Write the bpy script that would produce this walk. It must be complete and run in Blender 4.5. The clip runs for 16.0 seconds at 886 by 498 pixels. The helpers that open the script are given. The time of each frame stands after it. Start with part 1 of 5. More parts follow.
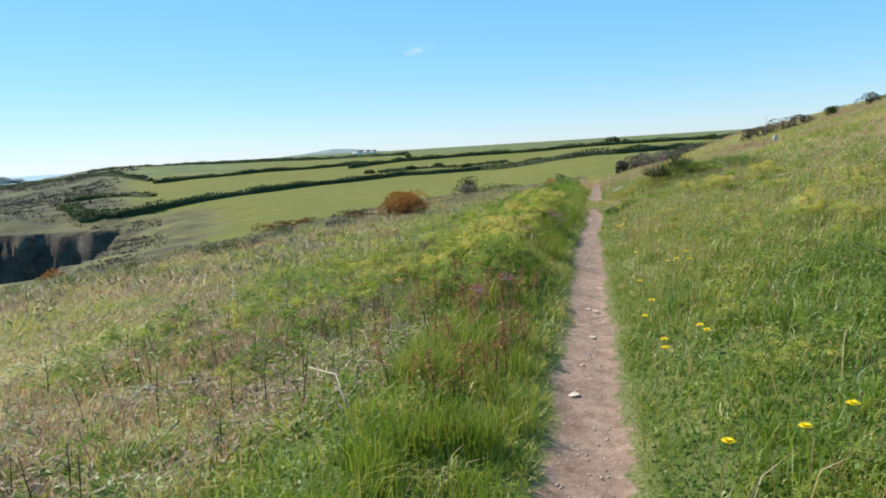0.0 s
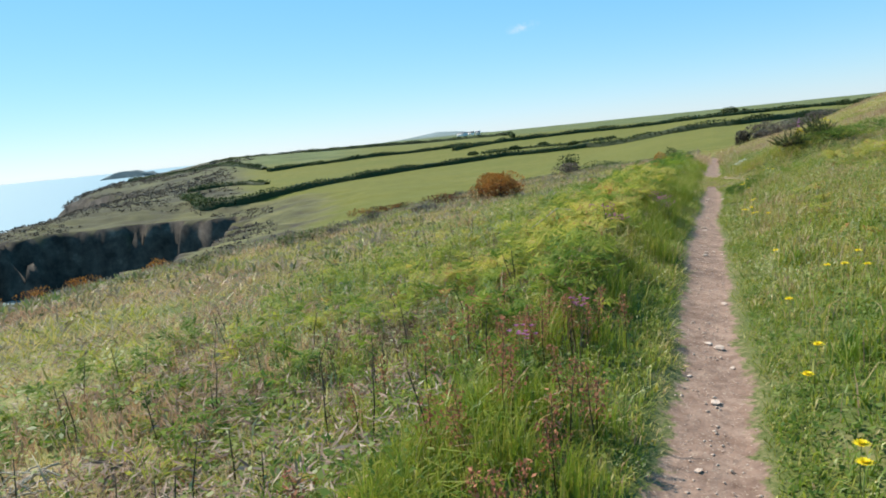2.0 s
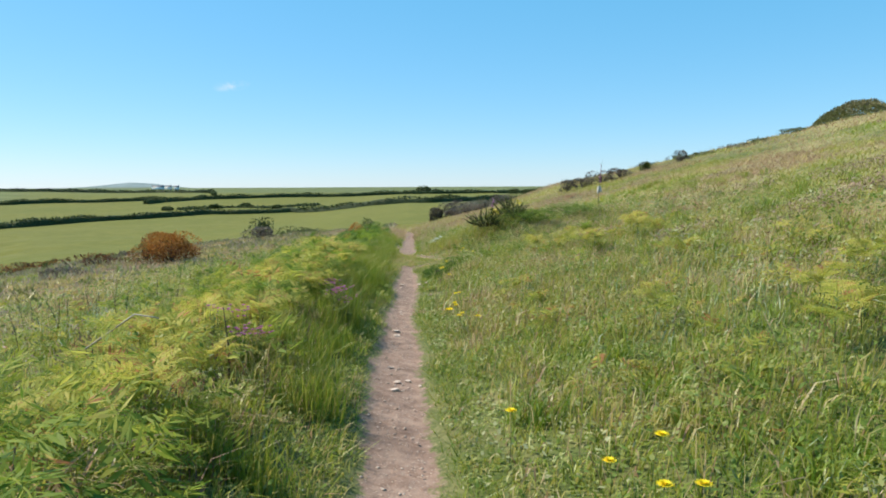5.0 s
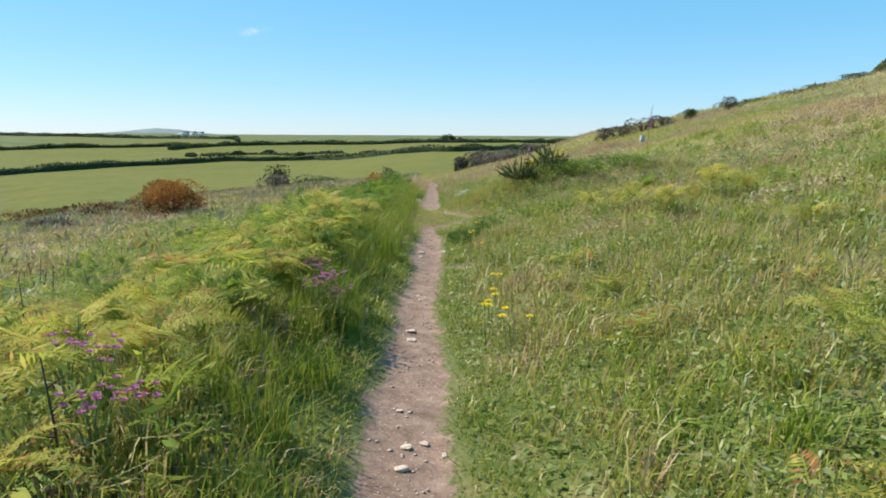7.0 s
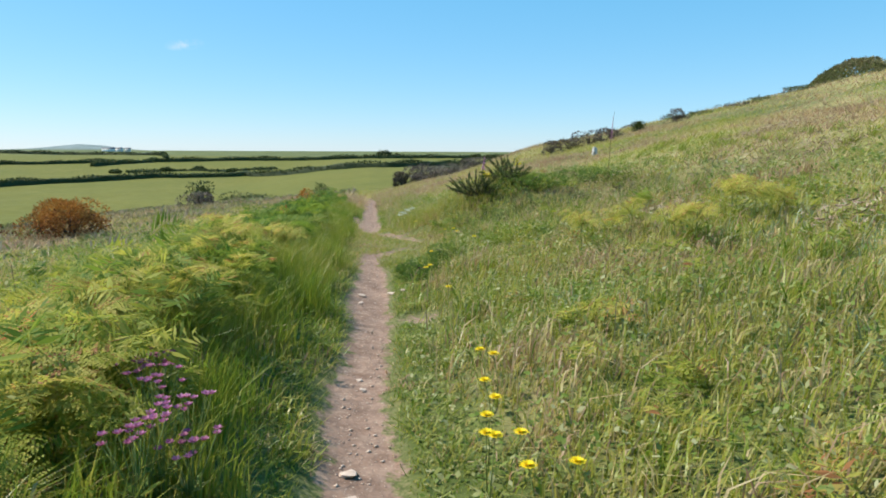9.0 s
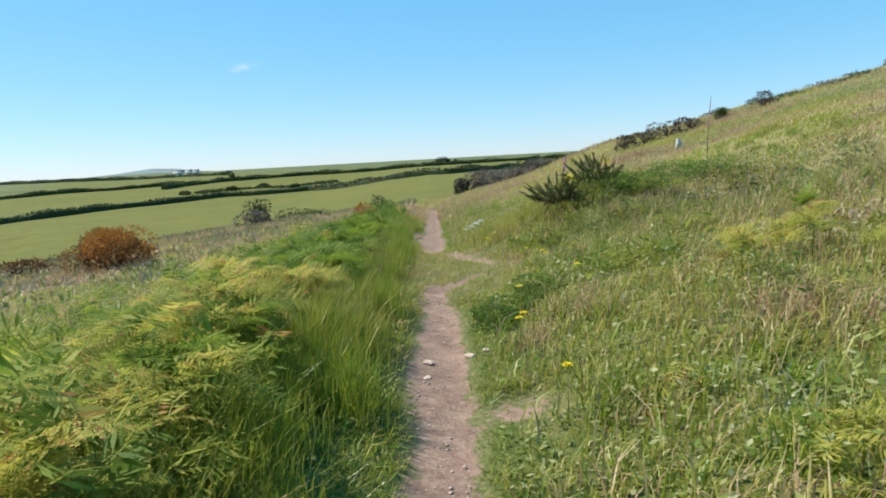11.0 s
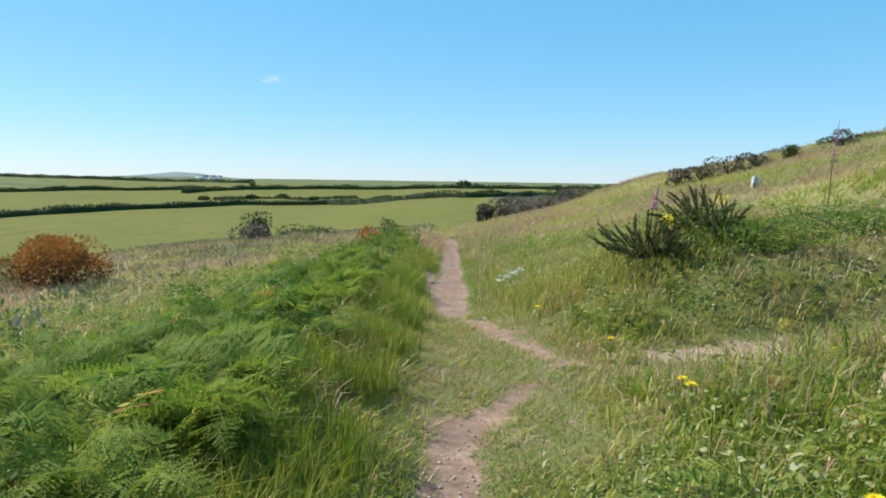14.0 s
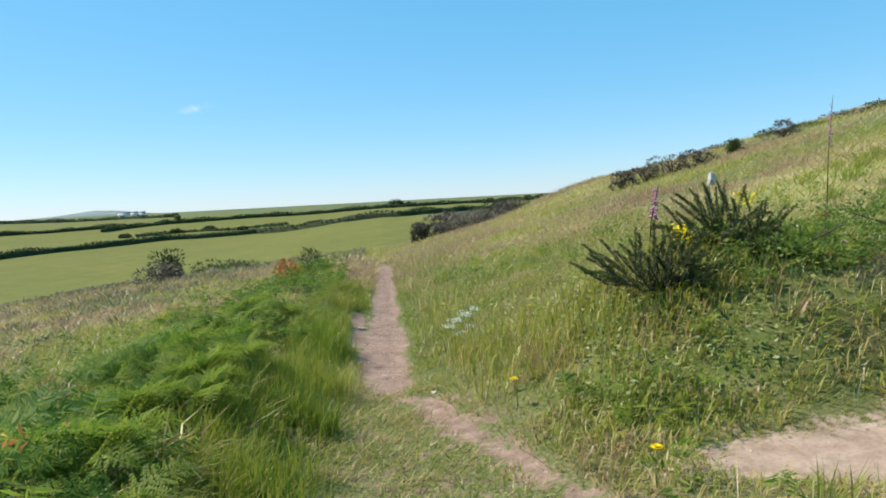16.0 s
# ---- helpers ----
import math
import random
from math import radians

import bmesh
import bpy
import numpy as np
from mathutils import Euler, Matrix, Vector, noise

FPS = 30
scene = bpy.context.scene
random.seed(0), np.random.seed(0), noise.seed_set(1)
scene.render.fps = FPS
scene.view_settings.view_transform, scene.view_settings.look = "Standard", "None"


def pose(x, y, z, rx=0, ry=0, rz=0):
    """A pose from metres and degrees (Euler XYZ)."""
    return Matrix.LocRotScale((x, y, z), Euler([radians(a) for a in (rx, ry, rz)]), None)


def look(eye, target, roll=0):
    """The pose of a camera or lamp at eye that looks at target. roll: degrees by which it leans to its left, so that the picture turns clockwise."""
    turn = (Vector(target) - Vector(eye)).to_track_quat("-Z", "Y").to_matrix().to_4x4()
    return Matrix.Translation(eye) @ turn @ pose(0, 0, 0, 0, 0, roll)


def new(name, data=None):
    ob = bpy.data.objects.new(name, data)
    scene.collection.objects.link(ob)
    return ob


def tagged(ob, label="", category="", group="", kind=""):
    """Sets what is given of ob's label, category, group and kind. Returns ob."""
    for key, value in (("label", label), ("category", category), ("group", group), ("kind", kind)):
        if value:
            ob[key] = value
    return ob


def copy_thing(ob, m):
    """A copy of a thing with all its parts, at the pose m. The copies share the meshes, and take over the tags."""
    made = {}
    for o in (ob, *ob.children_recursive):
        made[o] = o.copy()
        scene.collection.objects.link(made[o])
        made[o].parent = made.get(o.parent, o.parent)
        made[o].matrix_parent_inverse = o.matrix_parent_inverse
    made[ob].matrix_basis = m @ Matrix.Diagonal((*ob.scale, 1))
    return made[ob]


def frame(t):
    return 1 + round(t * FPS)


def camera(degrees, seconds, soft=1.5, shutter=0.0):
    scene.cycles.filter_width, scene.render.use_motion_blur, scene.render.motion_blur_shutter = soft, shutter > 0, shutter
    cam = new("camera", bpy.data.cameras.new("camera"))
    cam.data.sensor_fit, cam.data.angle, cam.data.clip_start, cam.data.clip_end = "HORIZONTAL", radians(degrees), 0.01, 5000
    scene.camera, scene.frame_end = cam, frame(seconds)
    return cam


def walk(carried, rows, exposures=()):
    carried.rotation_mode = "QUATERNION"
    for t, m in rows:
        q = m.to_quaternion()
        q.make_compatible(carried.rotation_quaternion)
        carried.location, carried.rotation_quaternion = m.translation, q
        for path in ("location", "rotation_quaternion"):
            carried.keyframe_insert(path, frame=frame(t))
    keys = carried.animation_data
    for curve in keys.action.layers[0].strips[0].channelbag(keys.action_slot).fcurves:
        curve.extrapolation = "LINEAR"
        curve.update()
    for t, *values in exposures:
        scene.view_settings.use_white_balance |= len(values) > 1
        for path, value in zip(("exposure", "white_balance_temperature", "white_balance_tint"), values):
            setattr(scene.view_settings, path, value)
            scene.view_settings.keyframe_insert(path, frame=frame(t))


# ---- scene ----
cam = camera(65.9, 16.0, soft=1.8)
METRES, EYE, TILT, LEAN, TURN = 17.5, 1.58, -8.5, 3.5, 12.5
ROWS = [
    (0.0, 0.0, 0.0, 0.0, 0.0, 0.0, -0.0),
    (0.5, 0.0043, 0.0296, 0.0025, -1.26, -1.89, 1.03),
    (1.0, 0.0142, 0.0594, 0.0048, 1.66, -0.96, 1.36),
    (1.5, 0.0179, 0.0901, 0.0071, 5.1, -1.1, -1.42),
    (2.0, 0.0242, 0.1185, 0.0103, 8.88, -1.5, 1.0),
    (2.5, 0.0317, 0.1475, 0.0138, 16.33, -3.07, -1.69),
    (3.0, 0.0389, 0.1784, 0.0173, 4.61, -5.35, -1.25),
    (3.5, 0.0459, 0.2113, 0.0214, -0.77, -3.12, -4.2),
    (4.0, 0.0485, 0.2424, 0.0247, -16.83, 0.54, -4.17),
    (4.5, 0.0567, 0.2714, 0.0274, -16.55, 4.38, -1.2),
    (7.0, 0.0911, 0.4157, 0.0452, -13.79, -0.41, -1.7),
    (7.5, 0.0948, 0.4465, 0.0488, -18.13, 0.09, -3.04),
    (8.0, 0.1046, 0.4768, 0.0518, -16.23, -0.06, 0.47),
    (8.5, 0.108, 0.5076, 0.0549, -16.24, 0.74, -2.92),
    (9.0, 0.115, 0.5367, 0.0577, -19.01, 1.01, -0.81),
    (11.5, 0.1456, 0.6775, 0.0783, -12.32, 2.01, 1.16),
    (12.0, 0.1493, 0.713, 0.082, -12.36, 3.2, -2.31),
    (12.5, 0.1598, 0.7453, 0.0866, -13.66, 2.13, 1.22),
    (13.0, 0.1652, 0.7773, 0.092, -12.77, 2.37, -2.46),
    (13.5, 0.1727, 0.8099, 0.0971, -18.22, 2.43, -2.01),
    (14.0, 0.181, 0.8429, 0.1034, -12.59, 3.34, -2.43),
    (14.5, 0.1888, 0.8751, 0.1083, -17.46, 4.24, -2.97),
    (15.0, 0.1975, 0.9027, 0.1148, -11.74, 4.45, -1.22),
    (15.5, 0.2014, 0.933, 0.1187, -13.04, 4.62, -4.48),
    (16.0, 0.2135, 0.9618, 0.1219, -17.6, 4.86, 2.25),
]
walk(cam, [(t, pose(0, 0, EYE, TILT, LEAN, TURN) @ pose(METRES * x, METRES * y, METRES * z, 90 + pitch, roll, yaw)) for t, x, y, z, yaw, pitch, roll in ROWS])

# ---- light ----
SUN_BEARING, SUN_HEIGHT = -72.0, 52.0      # degrees from the path's direction (minus: to the left), degrees up
world = bpy.data.worlds.new("sky")
scene.world = world
world.use_nodes = True
wn, wl = world.node_tree.nodes, world.node_tree.links
sky = wn.new("ShaderNodeTexSky")
sky.sky_type, sky.sun_disc = "NISHITA", False
sky.sun_elevation, sky.sun_rotation = radians(SUN_HEIGHT), radians(SUN_BEARING)
sky.air_density, sky.dust_density, sky.ozone_density, sky.altitude = 1.0, 0.0, 3.5, 50
clear = wn.new("ShaderNodeMix")
clear.data_type, clear.blend_type = "RGBA", "MULTIPLY"
clear.inputs["Factor"].default_value, clear.inputs[7].default_value = 1.0, (0.6, 0.52, 0.52, 1)
wl.new(sky.outputs[0], clear.inputs[6])
haze = wn.new("ShaderNodeMix")
haze.data_type, haze.blend_type = "RGBA", "ADD"
haze.inputs["Factor"].default_value, haze.inputs[7].default_value = 1.0, (0.1, 2.1, 3.6, 1)
wl.new(clear.outputs[2], haze.inputs[6])
wl.new(haze.outputs[2], wn["Background"].inputs[0])
wn["Background"].inputs[1].default_value = 0.09
scene.view_settings.exposure = 0.68
sun = new("sun", bpy.data.lights.new("sun", "SUN"))
sun.data.energy, sun.data.angle, sun.data.color = 4.5, radians(0.5), (1.0, 0.92, 0.78)
sb, sh = radians(SUN_BEARING), radians(SUN_HEIGHT)
sun.matrix_world = look((math.sin(sb) * math.cos(sh) * 50, math.cos(sb) * math.cos(sh) * 50, math.sin(sh) * 50), (0, 0, 0))

# ---- materials ----


def material(name, rough=0.8):
    m = bpy.data.materials.new(name)
    m.use_nodes = True
    m.node_tree.nodes["Principled BSDF"].inputs["Roughness"].default_value = rough
    m.node_tree.nodes["Principled BSDF"].inputs["Specular IOR Level"].default_value = 0.25
    return m, m.node_tree.nodes, m.node_tree.links, m.node_tree.nodes["Principled BSDF"]


def ramp(nodes, links, source, stops):
    r = nodes.new("ShaderNodeValToRGB")
    while len(r.color_ramp.elements) < len(stops):
        r.color_ramp.elements.new(0.5)
    for e, (p, c) in zip(r.color_ramp.elements, stops):
        e.position, e.color = p, (*c, 1)
    links.new(source, r.inputs[0])
    return r.outputs[0]


def grain(nodes, links, scale, detail=4.0, rough=0.6, where=None):
    n = nodes.new("ShaderNodeTexNoise")
    n.inputs["Scale"].default_value, n.inputs["Detail"].default_value, n.inputs["Roughness"].default_value = scale, detail, rough
    if where is None:
        where = nodes.new("ShaderNodeNewGeometry").outputs["Position"]
    links.new(where, n.inputs["Vector"])
    return n.outputs[0]


def mix(nodes, links, factor, a, b, kind="MIX"):
    n = nodes.new("ShaderNodeMix")
    n.data_type, n.blend_type = "RGBA", kind
    for sock, v in ((n.inputs["Factor"], factor), (n.inputs[6], a), (n.inputs[7], b)):
        if isinstance(v, (int, float)):
            sock.default_value = v
        elif isinstance(v, tuple):
            sock.default_value = (*v, 1)
        else:
            links.new(v, sock)
    return n.outputs[2]


def sums(nodes, links, op, a, b, clamp=False):
    n = nodes.new("ShaderNodeMath")
    n.operation, n.use_clamp = op, clamp
    for sock, v in ((n.inputs[0], a), (n.inputs[1], b)):
        if isinstance(v, (int, float)):
            sock.default_value = v
        else:
            links.new(v, sock)
    return n.outputs[0]


def relief(nodes, links, bsdf, height, strength, distance):
    b = nodes.new("ShaderNodeBump")
    b.inputs["Strength"].default_value, b.inputs["Distance"].default_value = strength, distance
    links.new(height, b.inputs["Height"])
    links.new(b.outputs[0], bsdf.inputs["Normal"])


def attr(nodes, name):
    a = nodes.new("ShaderNodeAttribute")
    a.attribute_name = name
    return a.outputs["Fac"]


def ground_material():
    m, n, l, b = material("meadow_soil", 0.95)
    fine, mid, big = grain(n, l, 30.0), grain(n, l, 2.2), grain(n, l, 0.35)
    turf = ramp(n, l, mid, [(0.3, (0.055, 0.085, 0.016)), (0.5, (0.1, 0.125, 0.03)), (0.7, (0.2, 0.18, 0.075))])
    turf = mix(n, l, sums(n, l, "MULTIPLY", fine, 0.35), turf, (0.05, 0.04, 0.02))
    shrubby = ramp(n, l, grain(n, l, 0.09, 5, 0.65), [(0.35, (0.05, 0.04, 0.028)), (0.5, (0.08, 0.078, 0.03)), (0.65, (0.14, 0.13, 0.05))])
    heath = ramp(n, l, mid, [(0.3, (0.1, 0.08, 0.05)), (0.5, (0.19, 0.15, 0.1)), (0.7, (0.17, 0.19, 0.06))])
    pasture = ramp(n, l, big, [(0.3, (0.1, 0.1, 0.014)), (0.5, (0.12, 0.118, 0.016)), (0.7, (0.15, 0.138, 0.026))])
    pasture = mix(n, l, ramp(n, l, grain(n, l, 0.03, 3), [(0.35, (0, 0, 0)), (0.65, (0.5, 0.5, 0.5))]), pasture, (0.09, 0.105, 0.014))
    dirt = ramp(n, l, grain(n, l, 9.0, 6, 0.7), [(0.3, (0.15, 0.092, 0.068)), (0.5, (0.235, 0.155, 0.12)), (0.72, (0.32, 0.225, 0.175))])
    dirt = mix(n, l, ramp(n, l, grain(n, l, 70.0, 3), [(0.62, (0, 0, 0)), (0.68, (1, 1, 1))]), dirt, (0.42, 0.34, 0.27))
    dirt = mix(n, l, 0.6, dirt, ramp(n, l, grain(n, l, 2.6, 4, 0.6), [(0.35, (0.62, 0.58, 0.56)), (0.5, (0.92, 0.9, 0.88)), (0.65, (1.15, 1.12, 1.08))]), "MULTIPLY")
    dirt = mix(n, l, attr(n, "sandy"), dirt, ramp(n, l, grain(n, l, 6.0, 6, 0.7), [(0.3, (0.22, 0.15, 0.11)), (0.5, (0.32, 0.23, 0.175)), (0.7, (0.42, 0.315, 0.245))]))
    rock = ramp(n, l, grain(n, l, 0.25, 8, 0.7), [(0.35, (0.02, 0.017, 0.015)), (0.55, (0.06, 0.05, 0.042)), (0.75, (0.14, 0.12, 0.1))])
    turf = mix(n, l, attr(n, "dry"), turf, ramp(n, l, mid, [(0.3, (0.16, 0.17, 0.05)), (0.5, (0.28, 0.25, 0.1)), (0.7, (0.4, 0.32, 0.18))]))
    col = mix(n, l, attr(n, "heath"), turf, heath)
    col = mix(n, l, attr(n, "coastal"), col, shrubby)
    col = mix(n, l, attr(n, "pasture"), col, pasture)
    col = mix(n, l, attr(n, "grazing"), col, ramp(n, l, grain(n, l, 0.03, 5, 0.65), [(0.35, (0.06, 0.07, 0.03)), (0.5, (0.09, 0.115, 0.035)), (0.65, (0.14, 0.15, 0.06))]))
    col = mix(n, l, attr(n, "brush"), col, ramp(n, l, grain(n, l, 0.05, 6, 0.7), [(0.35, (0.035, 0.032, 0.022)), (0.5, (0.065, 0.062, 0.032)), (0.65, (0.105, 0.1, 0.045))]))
    # Distance haze put into the far hill's ground colour as blue-grey.
    col = mix(n, l, attr(n, "far_haze"), col, ramp(n, l, grain(n, l, 0.02, 5, 0.6), [(0.35, (0.11, 0.15, 0.15)), (0.65, (0.19, 0.23, 0.235))]))
    col = mix(n, l, ramp(n, l, attr(n, "bare"), [(0.12, (0, 0, 0)), (0.36, (0.9, 0.9, 0.9))]), col, ramp(n, l, grain(n, l, 38.0, 6, 0.7), [(0.36, (0.045, 0.06, 0.016)), (0.5, (0.11, 0.12, 0.04)), (0.66, (0.23, 0.19, 0.1))]))
    edge = sums(n, l, "ADD", attr(n, "bare"), sums(n, l, "ADD", sums(n, l, "MULTIPLY", sums(n, l, "SUBTRACT", grain(n, l, 14.0, 5, 0.7), 0.5), 1.1), sums(n, l, "MULTIPLY", sums(n, l, "SUBTRACT", grain(n, l, 4.0, 3), 0.5), 0.9)))
    col = mix(n, l, ramp(n, l, edge, [(0.42, (0, 0, 0)), (0.58, (1, 1, 1))]), col, dirt)
    col = mix(n, l, attr(n, "rock"), col, rock)
    l.new(col, b.inputs["Base Color"])
    relief(n, l, b, sums(n, l, "ADD", sums(n, l, "MULTIPLY", fine, 0.4), grain(n, l, 8.0)), 0.6, 0.03)
    return m


def leaf_material(name, stops, rough=0.55, through_light=0.45):
    """Thin leaves: colour by each piece's own tint (0 to 1), with light passing through."""
    m, n, l, b = material(name, rough)
    b.inputs["Specular IOR Level"].default_value = 0.45 if rough < 0.5 else 0.2
    col = ramp(n, l, attr(n, "tint"), stops)
    col = mix(n, l, 0.35, col, ramp(n, l, grain(n, l, 3.0), [(0.3, (0.45, 0.45, 0.45)), (0.7, (1, 1, 1))]), "MULTIPLY")
    l.new(col, b.inputs["Base Color"])
    t = n.new("ShaderNodeBsdfTranslucent")
    l.new(col, t.inputs[0])
    k = n.new("ShaderNodeMixShader")
    k.inputs[0].default_value = through_light
    l.new(b.outputs[0], k.inputs[1])
    l.new(t.outputs[0], k.inputs[2])
    l.new(k.outputs[0], n["Material Output"].inputs[0])
    return m


def sea_material():
    m, n, l, b = material("sea_water", 0.42)
    # Base colour paler than water, standing in for part of the sun's glare.
    b.inputs["Base Color"].default_value = (0.2, 0.3, 0.34, 1)
    b.inputs["Specular IOR Level"].default_value = 0.5
    relief(n, l, b, grain(n, l, 0.12, 6, 0.7), 0.5, 0.6)
    return m


SOIL = ground_material()
SEA = sea_material()
GRASS = leaf_material("grass_blades", [(0.0, (0.085, 0.165, 0.016)), (0.3, (0.175, 0.27, 0.026)), (0.55, (0.31, 0.35, 0.042)), (0.75, (0.43, 0.38, 0.095)), (0.9, (0.55, 0.43, 0.23)), (1.0, (0.4, 0.25, 0.15))], 0.42)
BRACKEN = leaf_material("bracken_fronds", [(0.0, (0.08, 0.17, 0.022)), (0.4, (0.21, 0.29, 0.04)), (0.75, (0.45, 0.44, 0.075)), (0.97, (0.6, 0.5, 0.13)), (1.0, (0.45, 0.2, 0.08))], 0.6, 0.5)
HERB = leaf_material("low_leaves", [(0.0, (0.08, 0.15, 0.025)), (0.5, (0.19, 0.27, 0.05)), (0.8, (0.34, 0.36, 0.12)), (1.0, (0.5, 0.5, 0.28))])
LITTER = leaf_material("dead_bracken", [(0.0, (0.16, 0.1, 0.075)), (0.5, (0.33, 0.22, 0.165)), (1.0, (0.5, 0.39, 0.31))], 0.8, 0.15)
HEATHER = leaf_material("heather_scrub", [(0.0, (0.17, 0.2, 0.05)), (0.35, (0.3, 0.24, 0.14)), (0.65, (0.45, 0.36, 0.26)), (0.85, (0.36, 0.38, 0.12)), (1.0, (0.24, 0.3, 0.07))], 0.8, 0.2)
GORSE = leaf_material("gorse_spines", [(0.0, (0.05, 0.07, 0.018)), (0.5, (0.11, 0.14, 0.035)), (0.85, (0.22, 0.25, 0.08)), (1.0, (0.3, 0.24, 0.13))], 0.6, 0.15)
GORSE_DRY = leaf_material("gorse_dry", [(0.0, (0.05, 0.03, 0.02)), (0.4, (0.13, 0.06, 0.03)), (0.7, (0.34, 0.13, 0.035)), (1.0, (0.5, 0.24, 0.05))], 0.8, 0.15)
SCRUB = leaf_material("bare_scrub", [(0.0, (0.04, 0.035, 0.025)), (0.5, (0.13, 0.105, 0.085)), (0.8, (0.26, 0.21, 0.18)), (1.0, (0.12, 0.16, 0.05))], 0.8, 0.15)
HEDGE = leaf_material("hedge_leaves", [(0.0, (0.04, 0.06, 0.022)), (0.6, (0.085, 0.11, 0.038)), (1.0, (0.17, 0.18, 0.07))], 0.7, 0.2)
SILVER = leaf_material("pale_grass_blades", [(0.0, (0.2, 0.28, 0.12)), (0.5, (0.36, 0.43, 0.24)), (1.0, (0.55, 0.58, 0.4))], 0.4, 0.35)
DOCK = leaf_material("sorrel_seed", [(0.0, (0.3, 0.1, 0.06)), (1.0, (0.55, 0.24, 0.14))], 0.8, 0.3)
PINK = leaf_material("pink_petals", [(0.0, (0.34, 0.09, 0.21)), (1.0, (0.6, 0.27, 0.45))], 0.7, 0.3)
YELLOW = leaf_material("yellow_petals", [(0.0, (0.85, 0.6, 0.01)), (1.0, (0.95, 0.78, 0.02))], 0.6, 0.3)
WHITE = leaf_material("white_umbels", [(0.0, (0.6, 0.62, 0.5)), (1.0, (0.85, 0.85, 0.78))], 0.7, 0.3)


def plain(name, dark, light, scale, rough, bump=0.3, deep=0.01):
    m, n, l, b = material(name, rough)
    g = grain(n, l, scale, 6, 0.65)
    l.new(ramp(n, l, g, [(0.3, dark), (0.7, light)]), b.inputs["Base Color"])
    relief(n, l, b, g, bump, deep)
    return m


STALK = plain("green_stalk", (0.09, 0.13, 0.03), (0.2, 0.24, 0.07), 60.0, 0.7)
DEAD_STALK = plain("dark_dead_stalk", (0.035, 0.03, 0.018), (0.1, 0.08, 0.045), 60.0, 0.85)
PALE_STALK = plain("pale_dead_stalk", (0.3, 0.25, 0.18), (0.52, 0.45, 0.36), 60.0, 0.8)
WOOD = plain("gorse_wood", (0.05, 0.04, 0.03), (0.13, 0.1, 0.08), 25.0, 0.9)
STONE = plain("path_stone", (0.34, 0.25, 0.2), (0.6, 0.48, 0.41), 22.0, 0.85, 0.5)
PALE_ROCK = plain("pale_rock", (0.4, 0.39, 0.38), (0.65, 0.63, 0.62), 4.0, 0.9, 0.5, 0.04)
CLIFF = plain("sea_cliff_rock", (0.02, 0.017, 0.015), (0.12, 0.1, 0.085), 0.35, 0.9, 0.8, 0.8)
ISLAND = plain("island_turf", (0.08, 0.11, 0.12), (0.16, 0.19, 0.19), 0.03, 0.95, 0.5, 3.0)
LIMEWASH = plain("white_limewash", (0.7, 0.7, 0.68), (0.85, 0.85, 0.83), 0.8, 0.8)
SLATE = plain("slate_roof", (0.08, 0.085, 0.1), (0.16, 0.17, 0.19), 0.8, 0.7)
DARK_GLASS = plain("window_glass", (0.02, 0.025, 0.03), (0.04, 0.045, 0.05), 2.0, 0.15)

# ---- the lie of the land ----
SEA_LEVEL = -26.0


def ease(a, b, v):
    q = np.clip((v - a) / (b - a), 0, 1)
    return q * q * (3 - 2 * q)


def waves(x, y, size, seed=0):
    """Soft irregular swells of about one metre's range over the given length."""
    k = 2 * math.pi / size
    return (np.sin(k * (0.9 * x + 0.43 * y) + seed) + np.sin(k * (-0.37 * x + 1.1 * y) * 1.3 + 2.1 * seed + 1)
            + 0.6 * np.sin(k * (1.7 * x - 0.8 * y) * 1.7 + 0.7 * seed + 2) + 0.4 * np.sin(k * (0.6 * x + 2.3 * y) * 2.1 + seed * 1.3)) / 3


LATTICE = np.random.default_rng(3).random((256, 256))


def puffs(x, y, size, seed=0, octaves=2):
    """Uneven blotches between 0 and 1, about the given length across."""
    x, y = np.asarray(x, float), np.asarray(y, float)
    total, weight = 0, 0
    for o in range(octaves):
        u, v = x / size * 2 ** o + 17.3 * seed + 40, y / size * 2 ** o + 9.1 * seed + 40
        i, j = np.floor(u).astype(int), np.floor(v).astype(int)
        a, b = u - i, v - j
        a, b = a * a * (3 - 2 * a), b * b * (3 - 2 * b)
        g = lambda p, q: LATTICE[p % 256, q % 256]
        total = total + 0.5 ** o * (g(i, j) * (1 - a) * (1 - b) + g(i + 1, j) * a * (1 - b) + g(i, j + 1) * (1 - a) * b + g(i + 1, j + 1) * a * b)
        weight += 0.5 ** o
    return total / weight


def polar(bearing, dist):
    return dist * math.sin(radians(bearing)), 3 + dist * math.cos(radians(bearing))


# the coast, from the near shore round the cove and its headland to the far shore
COAST = [polar(b, d) for b, d in ((-150, 62), (-95, 66), (-68, 74), (-57, 84), (-50, 97), (-45, 110), (-41.5, 126), (-39.6, 148), (-39.4, 170), (-42, 180), (-46, 184), (-50, 188), (-54, 186), (-57.0, 200), (-55.6, 240), (-51, 300),
                                  (-46, 340), (-47.5, 390), (-51, 430), (-50.4, 480), (-46.5, 620), (-42.5, 900), (-40.5, 1500), (-38, 4800))]


